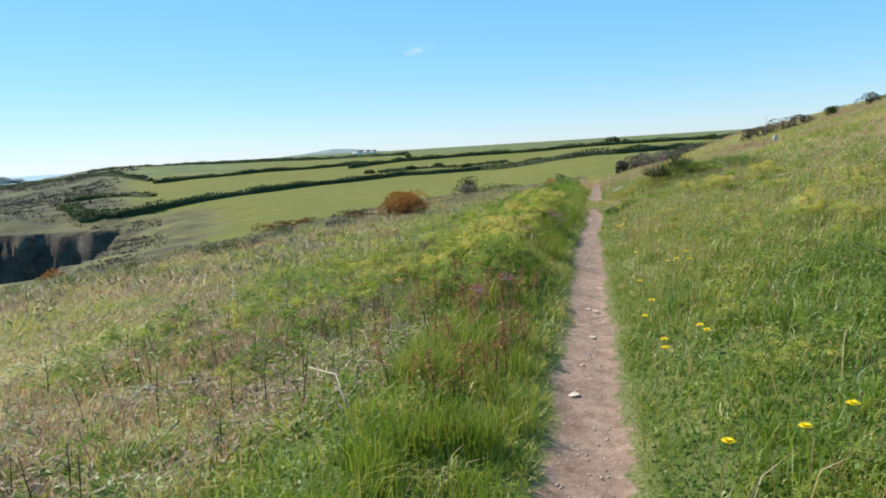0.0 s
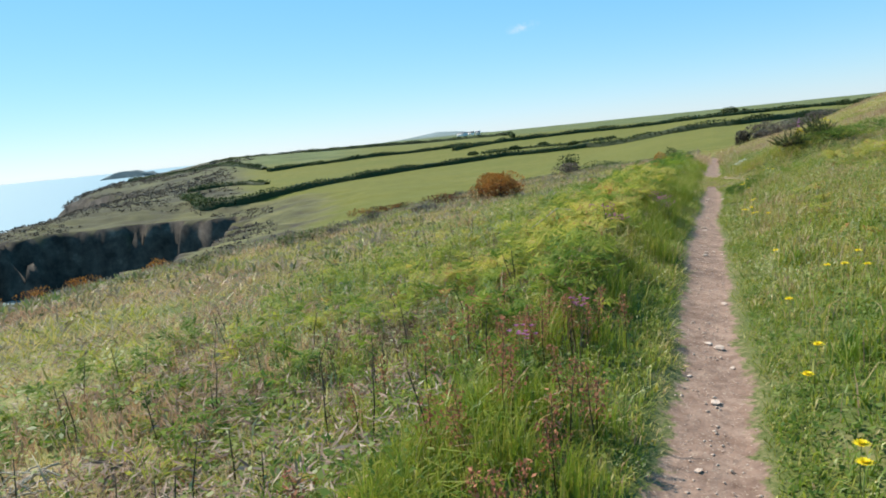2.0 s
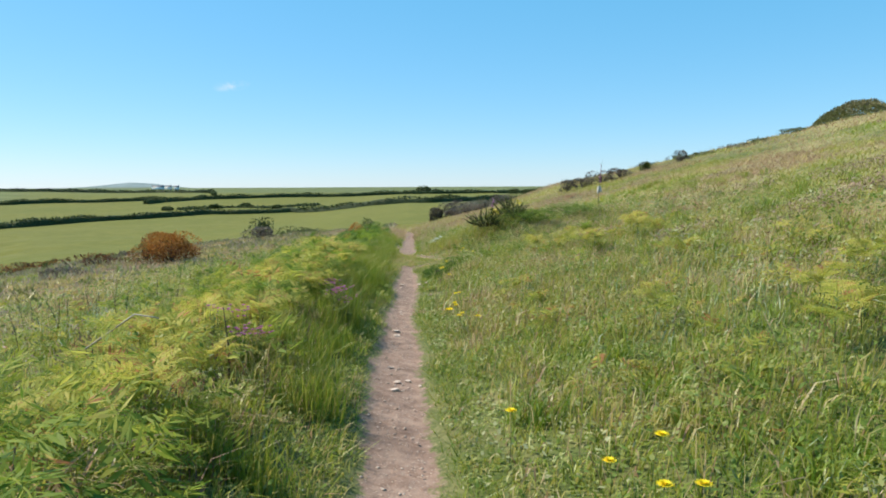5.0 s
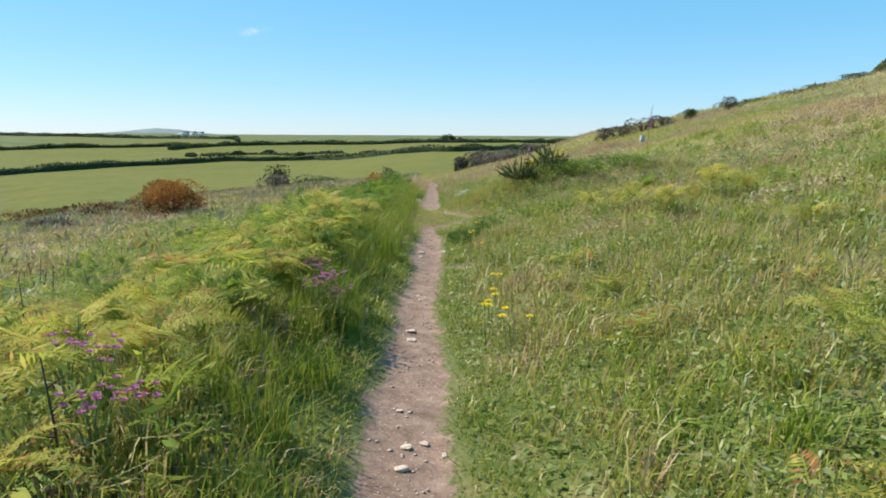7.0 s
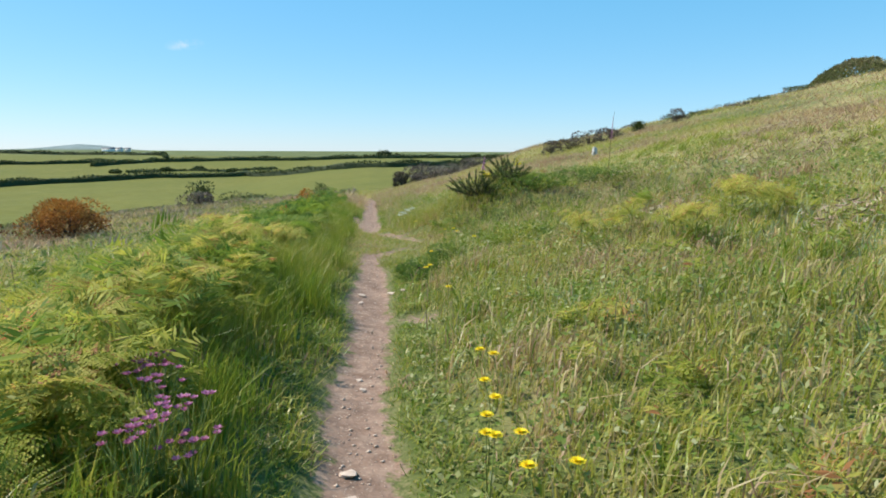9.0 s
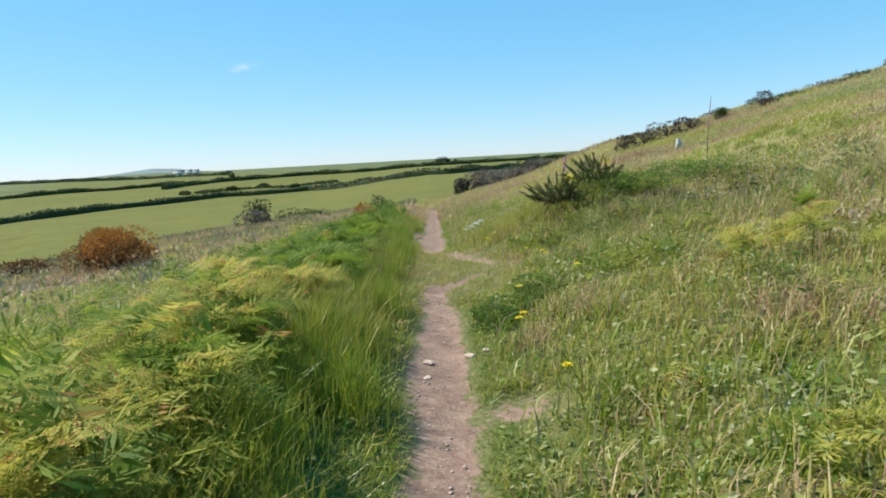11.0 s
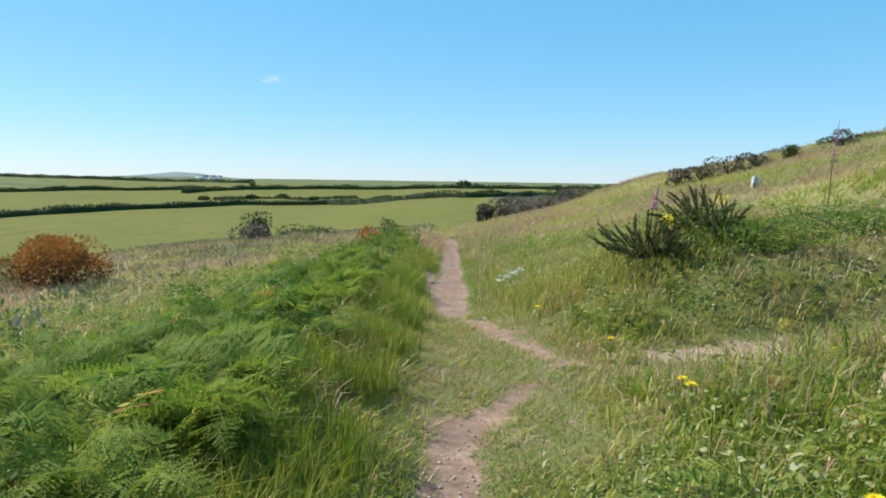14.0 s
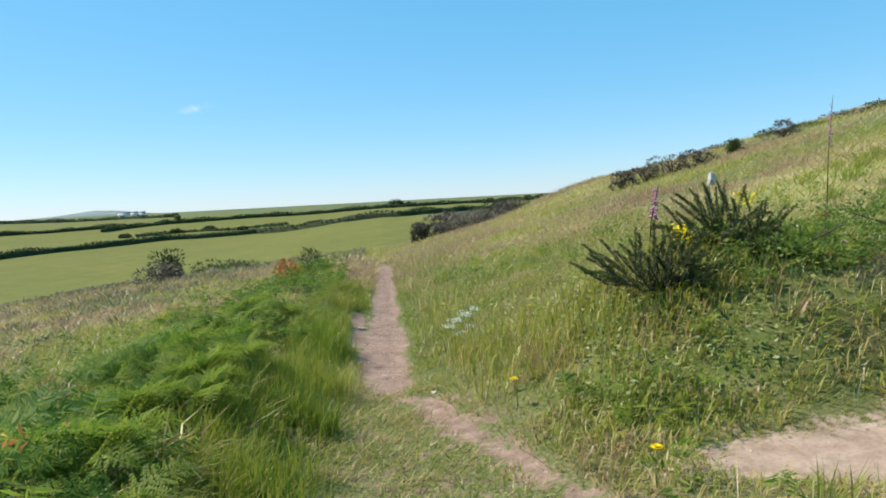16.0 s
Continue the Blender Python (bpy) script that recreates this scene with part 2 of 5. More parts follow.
def coast_distance(x, y):
    """Metres from the coast line: plus out at sea, minus on land."""
    x, y = np.asarray(x, float), np.asarray(y, float)
    best = np.full(x.shape, 1e9)
    ring = COAST + [(4800, 4800), (4800, -4800), (-60, -4800)]
    inside = np.zeros(x.shape, bool)
    for i, (ax, ay) in enumerate(ring):
        bx, by = ring[(i + 1) % len(ring)]
        if i < len(COAST) - 1:
            q = np.clip(((x - ax) * (bx - ax) + (y - ay) * (by - ay)) / ((bx - ax) ** 2 + (by - ay) ** 2), 0, 1)
            best = np.minimum(best, np.hypot(x - ax - q * (bx - ax), y - ay - q * (by - ay)))
        cross = ((ay > y) != (by > y)) & (x < (bx - ax) * (y - ay) / (by - ay + 1e-12) + ax)
        inside ^= cross
    return np.where(inside, -best, best)


def path_x(y):
    """The middle of the footpath."""
    y = np.asarray(y, float)
    return np.interp(y, (3, 6, 9, 11, 13.3, 15.5, 24, 35, 45), (-0.09, -0.1, -0.14, -0.17, -0.16, -0.1, -0.09, -0.05, 0.1)) + 0.018 * np.sin(2.3 * y) + 0.012 * np.sin(5.1 * y + 1)


def blot(x, y, ax, ay, bx, by, r):
    """1 along the line from a to b, falling to 0 at r from it."""
    q = np.clip(((x - ax) * (bx - ax) + (y - ay) * (by - ay)) / ((bx - ax) ** 2 + (by - ay) ** 2), 0, 1)
    return np.clip(1 - np.hypot(x - ax - q * (bx - ax), y - ay - q * (by - ay)) / r, 0, 1)


def bare(x, y):
    """How bare the trodden earth is: over a half is earth, under it is turf."""
    x, y = np.asarray(x, float), np.asarray(y, float)
    half = 0.07 * (puffs(x, y, 0.55, 31) - 0.5) + np.interp(y, (3, 6, 11, 12.2, 14.5, 16, 18, 22.5, 24.7, 27), (0.22, 0.19, 0.19, 0.15, 0.14, 0.17, 0.13, 0.2, 0.24, 0.2))
    off = np.abs(x - path_x(y))
    track = np.where(off < half + 0.22, 0.5 + (half - off) / 0.24, 0)
    track = np.clip(track * (1 - ease(36, 39, y)), 0, 1) * (1 - ease(18.6, 19.3, y) * ease(22.7, 22.0, y))
    streak = 0.76 * np.maximum(blot(x, y, 0.15, 22.1, 0.4, 21.2, 0.32), blot(x, y, 0.4, 21.2, 0.75, 20.1, 0.28))
    side = np.maximum(blot(x, y, 2.4, 20.1, 4.2, 19.95, 0.85), blot(x, y, 1.7, 20.3, 2.4, 20.2, 0.5)) + 0.4 * (puffs(x, y, 0.5, 33) - 0.5)
    side = np.where(blot(x, y, 1.45, 20.3, 4.2, 19.9, 1.2) > 0, side, 0)
    nook = np.maximum(0.75 * blot(x, y, 0.17, 14.95, 0.36, 15.05, 0.26), 0.8 * blot(x, y, -0.36, 24.5, -0.46, 27.2, 0.22))
    worn = 0.38 * np.clip(1.8 * np.maximum(blot(x, y, 0.1, 18.8, 0.2, 22.4, 1.0), blot(x, y, 0.3, 19.9, 3.0, 20.2, 0.9)), 0, 1)
    return np.clip(np.maximum.reduce([track, streak, nook, 1.1 * side, worn, 0.9 * blot(x, y, -0.08, 18.6, 0.34, 19.5, 0.24)]), 0, 1)


def height(x, y):
    """The ground's height above the first step of the walk."""
    x, y = np.asarray(x, float), np.asarray(y, float)
    along = -0.0165 * np.clip(y, -60, 20) - 0.052 * (np.clip(y, 20, 26) - 20) - 0.022 * (np.clip(y, 26, 44) - 26) - 0.06 * (np.clip(y, 44, 100) - 44)
    d = -x
    left = (0.2 + 0.12 * ease(5, 8, y) - 0.1 * ease(15, 18, y)) * np.exp(-((d - 1.25) / 0.7) ** 2) * ease(48, 36, y) - 0.085 * np.clip(d - 0.8 * ease(60, 45, y), 0, 12.8 - 0.8 * ease(60, 45, y)) - 0.16 * np.clip(d - 12.8, 0, 200)
    floor = -8.3 + 2.8 * ease(20, 110, y)
    left = np.where(left < floor + 2, floor + 2 * np.exp(np.minimum(left - floor - 2, 0) / 2), left)
    top = 6.0 - 3.7 * ease(45, 120, y)
    right = 0.215 * np.clip(x - 0.35, 0, 500) + 0.03 * np.clip(x - 4, 0, 500)
    right = np.where(right > top - 1.5, top - 1.5 * np.exp(-np.maximum(right - top + 1.5, 0) / 1.5), right)
    right = right * (1 - ease(150, 260, y)) * (1 - ease(50, 80, y) * ease(16, 4, x))
    right = right * (1 - 0.8 * ease(18.4, 19.6, y) * ease(21.5, 20.6, y) * ease(9, 4, x))
    right = right + 0.52 * np.exp(-((x - 2.3) / 1.3) ** 2 - ((y - 22.4) / 0.95) ** 2)
    right = right + 0.25 * np.exp(-((x - 12) / 7) ** 2 - ((y - 46) / 14) ** 2) + 0.4 * np.exp(-((x - 23.5) / 4) ** 2 - ((y - 37.5) / 5) ** 2) + 0.28 * np.exp(-((x - 8.5) / 2.2) ** 2 - ((y - 47) / 4) ** 2)
    left = left + 0.34 * (puffs(x, y, 1.0, 21) - 0.42) * ease(0.85, 1.35, d) * ease(5, 3, d) * ease(5, 9, y) * ease(34, 28, y)
    z = along + np.where(x < 0, left, right)
    r = np.hypot(x, y)
    far = np.where(y > 0, ease(190, 520, r), 0)
    b = np.degrees(np.arctan2(x, np.maximum(y, 1)))
    skyline = np.interp(b, (-53, -50.5, -49.3, -47, -44, -42, -40.5, -38.5, -37, -30, -22, -10), (-20, -15, -10.5, -8, -6.5, -5.5, -3.2, -0.4, -0.2, -1.2, -2.6, -3.4))
    skyline = skyline + waves(x, y, 210, 4) * 0.5
    z = z * (1 - far) + skyline * far
    z = z - np.where(y > 0, 2.2 * ease(-53.0, -57.5, b) * ease(120, 160, r) * ease(330, 260, r), 0)
    z = z + waves(x, y, 9) * 0.08 * ease(1.2, 6, np.abs(x)) + waves(x, y, 60, 3) * 0.35 * ease(20, 60, np.abs(x))
    z = z + 0.07 * (puffs(x, y, 0.7, 3) - 0.5) * ease(0.35, 0.9, np.abs(x - path_x(y))) * ease(60, 40, r)
    z = z - 0.04 * np.clip(bare(x, y) * 1.6, 0, 1)
    # the far hill
    hx, hy = polar(-21.8, 2600)
    across = (x - hx) * 0.93 + (y - hy) * 0.37
    hill = 17 * np.exp(-(across / 120) ** 2) + 4 * np.exp(-((across - 18) / 22) ** 2) + 6 * np.exp(-((across - 90) / 60) ** 2)
    knoll = polar(-38.0, 1250)
    z = z + 3.5 * np.exp(-(((x - knoll[0]) / 26) ** 2 + ((y - knoll[1]) / 40) ** 2))
    z = z + np.where(r > 1500, hill * np.exp(-((y - hy) / 420) ** 2), 0)
    # the land falls off to the sea
    c = coast_distance(x, y)
    c = c + waves(x, y, 23, 5) * 5 + waves(x, y, 8, 2) * 2
    near = ease(40, 62, r)
    drop = ease(-2, 5, c) * near
    brow = 3 * ease(-35, 0, c) * near * ease(900, 300, r)
    return (z - brow) * (1 - drop) + (SEA_LEVEL - 6) * drop


def spread(lo, hi, step, start, end, growth):
    """Grid lines: even steps from lo to hi, then wider and wider out to start and end."""
    mid = list(np.arange(lo, hi, step))
    up, v, s = [], mid[-1], step
    while v < end:
        s *= growth
        v += s
        up.append(v)
    down, v, s = [], lo, step
    while v > start:
        s *= growth
        v -= s
        down.append(v)
    return down[::-1] + mid + up


def thin(lines, gap):
    out = []
    for v in sorted(lines):
        if not out or v - out[-1] > gap * (0.08 + 0.03 * abs(v)) * 0.3:
            out.append(v)
    return np.array(out)


GX = thin(spread(-2.4, 2.4, 0.08, -4700, 4700, 1.045) + list(np.arange(-190, -50, 1.6)), 0.5)
GY = thin(spread(0, 30, 0.2, -300, 4900, 1.045) + list(np.arange(30, 165, 1.6)), 0.5)


def sheet(name, xs, ys, zs, mat, layers=()):
    """A ground sheet over grid lines; layers: named values at each point for the material."""
    me = bpy.data.meshes.new(name)
    nx, ny = len(xs), len(ys)
    X, Y = np.meshgrid(xs, ys)
    co = np.stack([X.ravel(), Y.ravel(), zs.ravel()], 1)
    i = (np.arange(ny - 1)[:, None] * nx + np.arange(nx - 1)[None, :]).ravel()
    faces = np.stack([i, i + 1, i + nx + 1, i + nx], 1)
    fill(me, co, faces.ravel(), np.full(len(faces), 4))
    for key, v in layers:
        me.attributes.new(key, "FLOAT", "POINT").data.foreach_set("value", np.ascontiguousarray(v.ravel(), np.float32))
    me.shade_smooth()
    me.materials.append(mat)
    return new(name, me)


def fill(me, co, loops, sizes):
    me.vertices.add(len(co))
    me.vertices.foreach_set("co", np.ascontiguousarray(co, np.float32).ravel())
    me.loops.add(len(loops))
    me.loops.foreach_set("vertex_index", np.ascontiguousarray(loops, np.int32))
    me.polygons.add(len(sizes))
    starts = np.concatenate([[0], np.cumsum(sizes)[:-1]])
    me.polygons.foreach_set("loop_start", starts.astype(np.int32))
    me.update(calc_edges=True)


def build_ground():
    X, Y = np.meshgrid(GX, GY)
    Z = height(X, Y)
    gy, gx = np.gradient(Z, GY, GX)
    steep = ease(0.5, 0.9, np.hypot(gx, gy)) * ease(45, 65, np.hypot(X, Y))
    r = np.hypot(X, Y)
    pasture = np.maximum(ease(22, 30, -X) * ease(12, 40, Y), ease(52, 62, Y)) * ease(-14, -30, coast_distance(X, Y) + waves(X, Y, 30) * 6) * (1 - ease(8, 14, X) * (1 - ease(150, 240, Y)))
    pasture = pasture * ease(-39.5, -36.5, np.degrees(np.arctan2(X, np.maximum(Y - 3, 1))) + waves(X, Y, 40, 2))
    heath = ease(7.5, 10.5, -X + waves(X, Y, 5) + 3.4 * ease(9, 15, Y)) * (1 - pasture)
    # The last layer masks the far hill for its painted haze.
    return tagged(sheet("ground", GX, GY, Z, SOIL, (("bare", bare(X, Y)), ("sandy", ease(0.5, 1.5, X) * ease(18.5, 19.2, Y) * ease(22, 21.3, Y)), ("rock", steep), ("pasture", pasture), ("heath", heath), ("dry", np.maximum(0.7 * ease(2, 5, X) * ease(0.42, 0.62, puffs(X, Y, 5, 12)), 0.7 * ease(1.5, 3.5, -X) * ease(10, 6, Y))), ("coastal", ease(40, 60, r) * (1 - pasture)), ("grazing", 0.9 * np.maximum(ease(430, 620, r), ease(330, 400, r) * ease(-26, -31, np.degrees(np.arctan2(X, np.maximum(Y - 3, 1)))))), ("brush", 0.9 * ease(-36.5, -39.5, np.degrees(np.arctan2(X, np.maximum(Y - 3, 1))) + 2 * waves(X, Y, 90, 6)) * ease(150, 220, r) * np.where(Y > 0, 1, 0)), ("far_haze", ease(1700, 2100, r) * ease(-3, 4, Z)))),
                  "grassy coastal hillside with a trodden earth path", "ground", kind="structure")


ground = build_ground()
water = sheet("water", np.linspace(-4900, 1500, 9), np.linspace(-2000, 4900, 9), np.full((9, 9), SEA_LEVEL), SEA)
tagged(water, "pale glittering blue sea below the cliffs", "sea", kind="structure")

# ---- meadow ----
rng = np.random.default_rng(7)


def scatter(x0, x1, y0, y1, per_m2, keep=None, wear=0.3, fuzz=0.25):
    n = int((x1 - x0) * (y1 - y0) * per_m2)
    x, y = rng.uniform(x0, x1, n), rng.uniform(y0, y1, n)
    k = bare(x, y) < wear + fuzz * rng.random(n)
    if keep is not None:
        k &= rng.random(n) < keep(x, y)
    return x[k], y[k]


def mesh_of(name, co, loops, sizes, tint, mat):
    """A mesh from arrays; tint: one value for each point."""
    me = bpy.data.meshes.new(name)
    fill(me, co, loops, sizes)
    if tint is not None:
        me.attributes.new("tint", "FLOAT", "POINT").data.foreach_set("value", np.clip(tint, 0, 1).astype(np.float32))
    me.materials.append(mat)
    return me


def blades(name, x, y, tall, wide, lean, tint, mat, three=True, wind=(0.5, -0.2)):
    """Grass: one bent tapering blade at each place."""
    n = len(x)
    z = height(x, y) - 0.02
    turn = rng.uniform(0, 2 * math.pi, n)
    side = np.stack([np.cos(turn), np.sin(turn), np.zeros(n)], 1) * (wide / 2)[:, None]
    bend = rng.normal(0, 1, (n, 2)) * lean[:, None] + np.array(wind) * lean[:, None] * 0.8
    bend = bend / np.maximum(1, np.hypot(bend[:, 0], bend[:, 1]) / 1.05)[:, None]
    base = np.stack([x, y, z], 1)
    mid = base + np.stack([bend[:, 0] * tall * 0.3, bend[:, 1] * tall * 0.3, tall * 0.6], 1)
    tip = base + np.stack([bend[:, 0] * tall, bend[:, 1] * tall, tall * (1 - 0.25 * np.minimum(lean * 1.5, 2.0))], 1)
    if three:
        co = np.stack([base - side, base + side, mid - side * 0.8, mid + side * 0.8, tip], 1).reshape(-1, 3)
        loops = (np.arange(n)[:, None] * 5 + np.array([[0, 1, 3, 2, 2, 3, 4]])).ravel()
        sizes, per = np.tile([4, 3], n), 5
    else:
        co = np.stack([base - side, base + side, tip], 1).reshape(-1, 3)
        loops, sizes, per = np.arange(n * 3), np.full(n, 3), 3
    return new(name, mesh_of(name, co, loops, sizes, np.repeat(tint, per), mat))


def leaf_set(base, along, across, tint):
    """Lozenge leaves from their feet, along and across vectors: points, loops, sizes, tints."""
    n = len(base)
    mid = base + along * 0.45
    co = np.stack([base, mid + across / 2, base + along, mid - across / 2], 1).reshape(-1, 3)
    return co, np.arange(n * 4), np.full(n, 4), np.repeat(tint, 4)


def unit(v):
    return v / np.maximum(np.linalg.norm(v, axis=1, keepdims=True), 1e-9)


def tufts():
    """Feet of the long grass tussocks along the edge of the path."""
    x, y = [], []
    for lo, hi, per in ((1.5, 5.2, 11), (5.2, 11.5, 4), (11.5, 22.5, 15), (22.5, 30, 6)):
        for _ in range(int((hi - lo) * per)):
            cy = rng.uniform(lo, hi)
            cx = float(path_x(cy)) - rng.uniform(0.4, 1.1 if cy < 6 else 0.95)
            k = rng.integers(90, 190)
            x.append(cx + rng.normal(0, 0.07, k))
            y.append(cy + rng.normal(0, 0.07, k))
    x, y = np.concatenate(x), np.concatenate(y)
    k = bare(x, y) < 0.4
    return x[k], y[k]


def grass_near():
    x1, y1 = scatter(-2.2, 2.2, 1.0, 30, 1150)
    x2, y2 = scatter(-5.5, -2.2, 1.0, 30, 500)
    x3, y3 = scatter(2.2, 5.5, 1.0, 32, 600)
    x, y = np.concatenate([x1, x2, x3]), np.concatenate([y1, y2, y3])
    n = len(x)
    clump, patch, spots = puffs(x, y, 0.28, 1), puffs(x, y, 1.5, 2), puffs(x, y, 0.4, 5)
    off = np.abs(x - path_x(y))
    low = 1 - 0.55 * np.clip(bare(x, y) / 0.35, 0, 1)
    tall = (0.075 + 0.125 * ease(0.3, 1.0, off)) * rng.uniform(0.5, 1.5, n) * (0.12 + 1.75 * clump) * (0.75 + 0.5 * patch) * low * np.where(x > 0, 0.78 - 0.12 * ease(9, 7, y), 1.0)
    # Straw tint; low clumps also darkened, with the hollows' shade in the colour.
    straw = -0.1 + 0.4 * (clump - 0.5) + rng.random(n) * 0.4 + 0.6 * patch + 0.3 * spots + np.where(rng.random(n) < 0.12, 0.35, 0)
    straw += np.where(x > 0, (0.03 + 0.15 * ease(1.0, 3, x)) * ease(4, 10, y) - 0.32 * ease(10, 5, y), 0.05 * ease(1.5, 3, off) + 0.42 * ease(1.3, 2.6, off) * ease(11, 7, y)) + 0.25 * (1 - low)
    return blades("grass", x, y, tall, rng.uniform(0.005, 0.012, n), rng.uniform(0.35, 1.25, n), straw, GRASS)


def grass_long():
    x, y = tufts()
    n = len(x)
    return blades("grass", x, y, rng.uniform(0.16, 0.4, n) * (0.6 + 0.7 * puffs(x, y, 0.3, 8)), rng.uniform(0.003, 0.007, n), rng.uniform(0.12, 0.42, n), 0.1 + rng.random(n) * 0.45 + 0.35 * puffs(x, y, 0.8, 6), GRASS, wind=(0.5, -0.2))


def grass_broad():
    """Arching broad-bladed tussocks over the meadow."""
    x, y = [], []
    for x0, x1, y0, y1, m in ((0.55, 4.5, 1.5, 19, 420), (0.6, 5.0, 22.3, 32, 120), (-4.5, -1.0, 1.5, 9, 130), (-3.5, -1.2, 9, 24, 50), (4.5, 9, 8, 30, 200)):
        for _ in range(m):
            cx, cy = rng.uniform(x0, x1), rng.uniform(y0, y1)
            if puffs(cx, cy, 1.2, 41) < 0.36:
                continue
            k = rng.integers(22, 60)
            x.append(cx + rng.normal(0, 0.055, k))
            y.append(cy + rng.normal(0, 0.055, k))
    x, y = np.concatenate(x), np.concatenate(y)
    k = bare(x, y) < 0.25
    x, y = x[k], y[k]
    n = len(x)
    return blades("grass", x, y, rng.uniform(0.14, 0.33, n) * (0.6 + 0.6 * puffs(x, y, 0.6, 8)), rng.uniform(0.006, 0.013, n), rng.uniform(0.3, 1.0, n), rng.random(n) * 0.42 + 0.45 * puffs(x, y, 1.3, 16) - np.where(x > 0, 0.15 * ease(10, 6, y), 0), GRASS, wind=(0.8, -0.3))


def grass_pale():
    """Loose arching pale blades, turned over by the wind."""
    x1, y1 = scatter(-5.0, -1.25, 2.0, 18, 130, lambda x, y: np.clip(3 * puffs(x, y, 0.9, 23) - 1.1, 0, 1))
    x2, y2 = scatter(1.2, 6.5, 2.0, 22, 110, lambda x, y: np.clip(3 * puffs(x, y, 1.2, 24) - 1.25, 0, 1))
    x, y = np.concatenate([x1, x2]), np.concatenate([y1, y2])
    n = len(x)
    tall = rng.uniform(0.14, 0.32, n) * np.where((x < 0) & (y > 7), 1.25, 0.8)
    return blades("grass", x, y, tall, rng.uniform(0.006, 0.014, n), rng.uniform(0.3, 0.8, n), rng.random(n) * 0.8, SILVER, wind=(0.6, -0.3))


def grass_heads():
    """Thin seeding stalks above the turf, brown and straw."""
    x1, y1 = scatter(0.45, 5.0, 1.5, 30, 110, lambda x, y: np.clip(2.2 * puffs(x, y, 1.1, 6) - 0.75, 0, 1))
    x2, y2 = scatter(-5.0, -0.8, 1.5, 30, 28, lambda x, y: np.clip(2.2 * puffs(x, y, 1.0, 8) - 0.8, 0, 1))
    x, y = np.concatenate([x1, x2]), np.concatenate([y1, y2])
    n = len(x)
    return blades("grass", x, y, rng.uniform(0.18, 0.4, n), rng.uniform(0.004, 0.009, n), rng.uniform(0.2, 0.7, n), np.where(rng.random(n) < 0.35, rng.uniform(0.85, 1.0, n), rng.uniform(0.5, 0.85, n)), GRASS)


def grass_far():
    x1, y1 = scatter(-13, -5.5, 2, 45, 200)
    x2, y2 = scatter(5.5, 13, 4, 50, 200)
    x3, y3 = scatter(13, 34, 10, 80, 45)
    x4, y4 = scatter(-5.5, 5.5, 30, 56, 260)
    x, y = np.concatenate([x1, x2, x3, x4]), np.concatenate([y1, y2, y3, y4])
    n = len(x)
    clump, patch, streak = puffs(x, y, 0.6, 1), puffs(x, y, 2.6, 2), puffs(x * 0.6 + y * 0.25, y * 1.6 - x * 0.4, 1.6, 7)
    tall = 0.2 * rng.uniform(0.5, 1.5, n) * (0.4 + 1.1 * clump)
    straw = -0.08 + rng.random(n) * 0.4 + 0.75 * patch + 0.4 * streak + np.where(x > 5, 0.13, 0.16)
    wide = rng.uniform(0.016, 0.032, n) * (1 + ease(12, 20, np.abs(x)))
    return blades("grass", x, y, tall, wide, rng.uniform(0.5, 1.3, n), straw, GRASS, three=False)


def low_leaves():
    """Clover, plantain and other small leaves among the grass."""
    x1, y1 = scatter(-2.4, 2.4, 0.8, 30, 850, wear=0.02, fuzz=0.12)
    x2, y2 = scatter(-6, -2.4, 1, 30, 320)
    x3, y3 = scatter(2.4, 6, 1, 32, 320)
    x, y = np.concatenate([x1, x2, x3]), np.concatenate([y1, y2, y3])
    n = len(x)
    off = np.abs(x - path_x(y))
    lump = 0.1 + 2.2 * puffs(x, y, 0.42, 9) ** 1.8
    z = height(x, y) + rng.random(n) ** 1.3 * (0.04 + 0.22 * ease(0.35, 1.2, off)) * lump
    a = rng.uniform(0, 2 * math.pi, n)
    tilt = rng.normal(0.15, 0.4, n)
    long = rng.uniform(0.015, 0.045, n) * (1 + 0.6 * ease(2, 5, off) + np.where(x > 0, 0.1, 0)) * (1 - 0.6 * np.clip(bare(x, y) / 0.3, 0, 1))
    along = np.stack([np.cos(a) * np.cos(tilt), np.sin(a) * np.cos(tilt), np.sin(tilt)], 1) * long[:, None]
    roll = rng.normal(0, 0.45, n)
    across = np.stack([-np.sin(a) * np.cos(roll), np.cos(a) * np.cos(roll), np.sin(roll)], 1) * (long * rng.uniform(0.35, 0.7, n))[:, None]
    tint = 0.12 + 0.65 * puffs(x, y, 0.9, 3) + rng.normal(0, 0.22, n) + 0.3 * ease(1.3, 3, -x) * ease(10, 6, y) + np.where(x > 0, 0.18 - 0.3 * ease(10, 6, y), 0)
    return new("low_leaves", mesh_of("low_leaves", *leaf_set(np.stack([x, y, z], 1), along, across, tint), HERB))


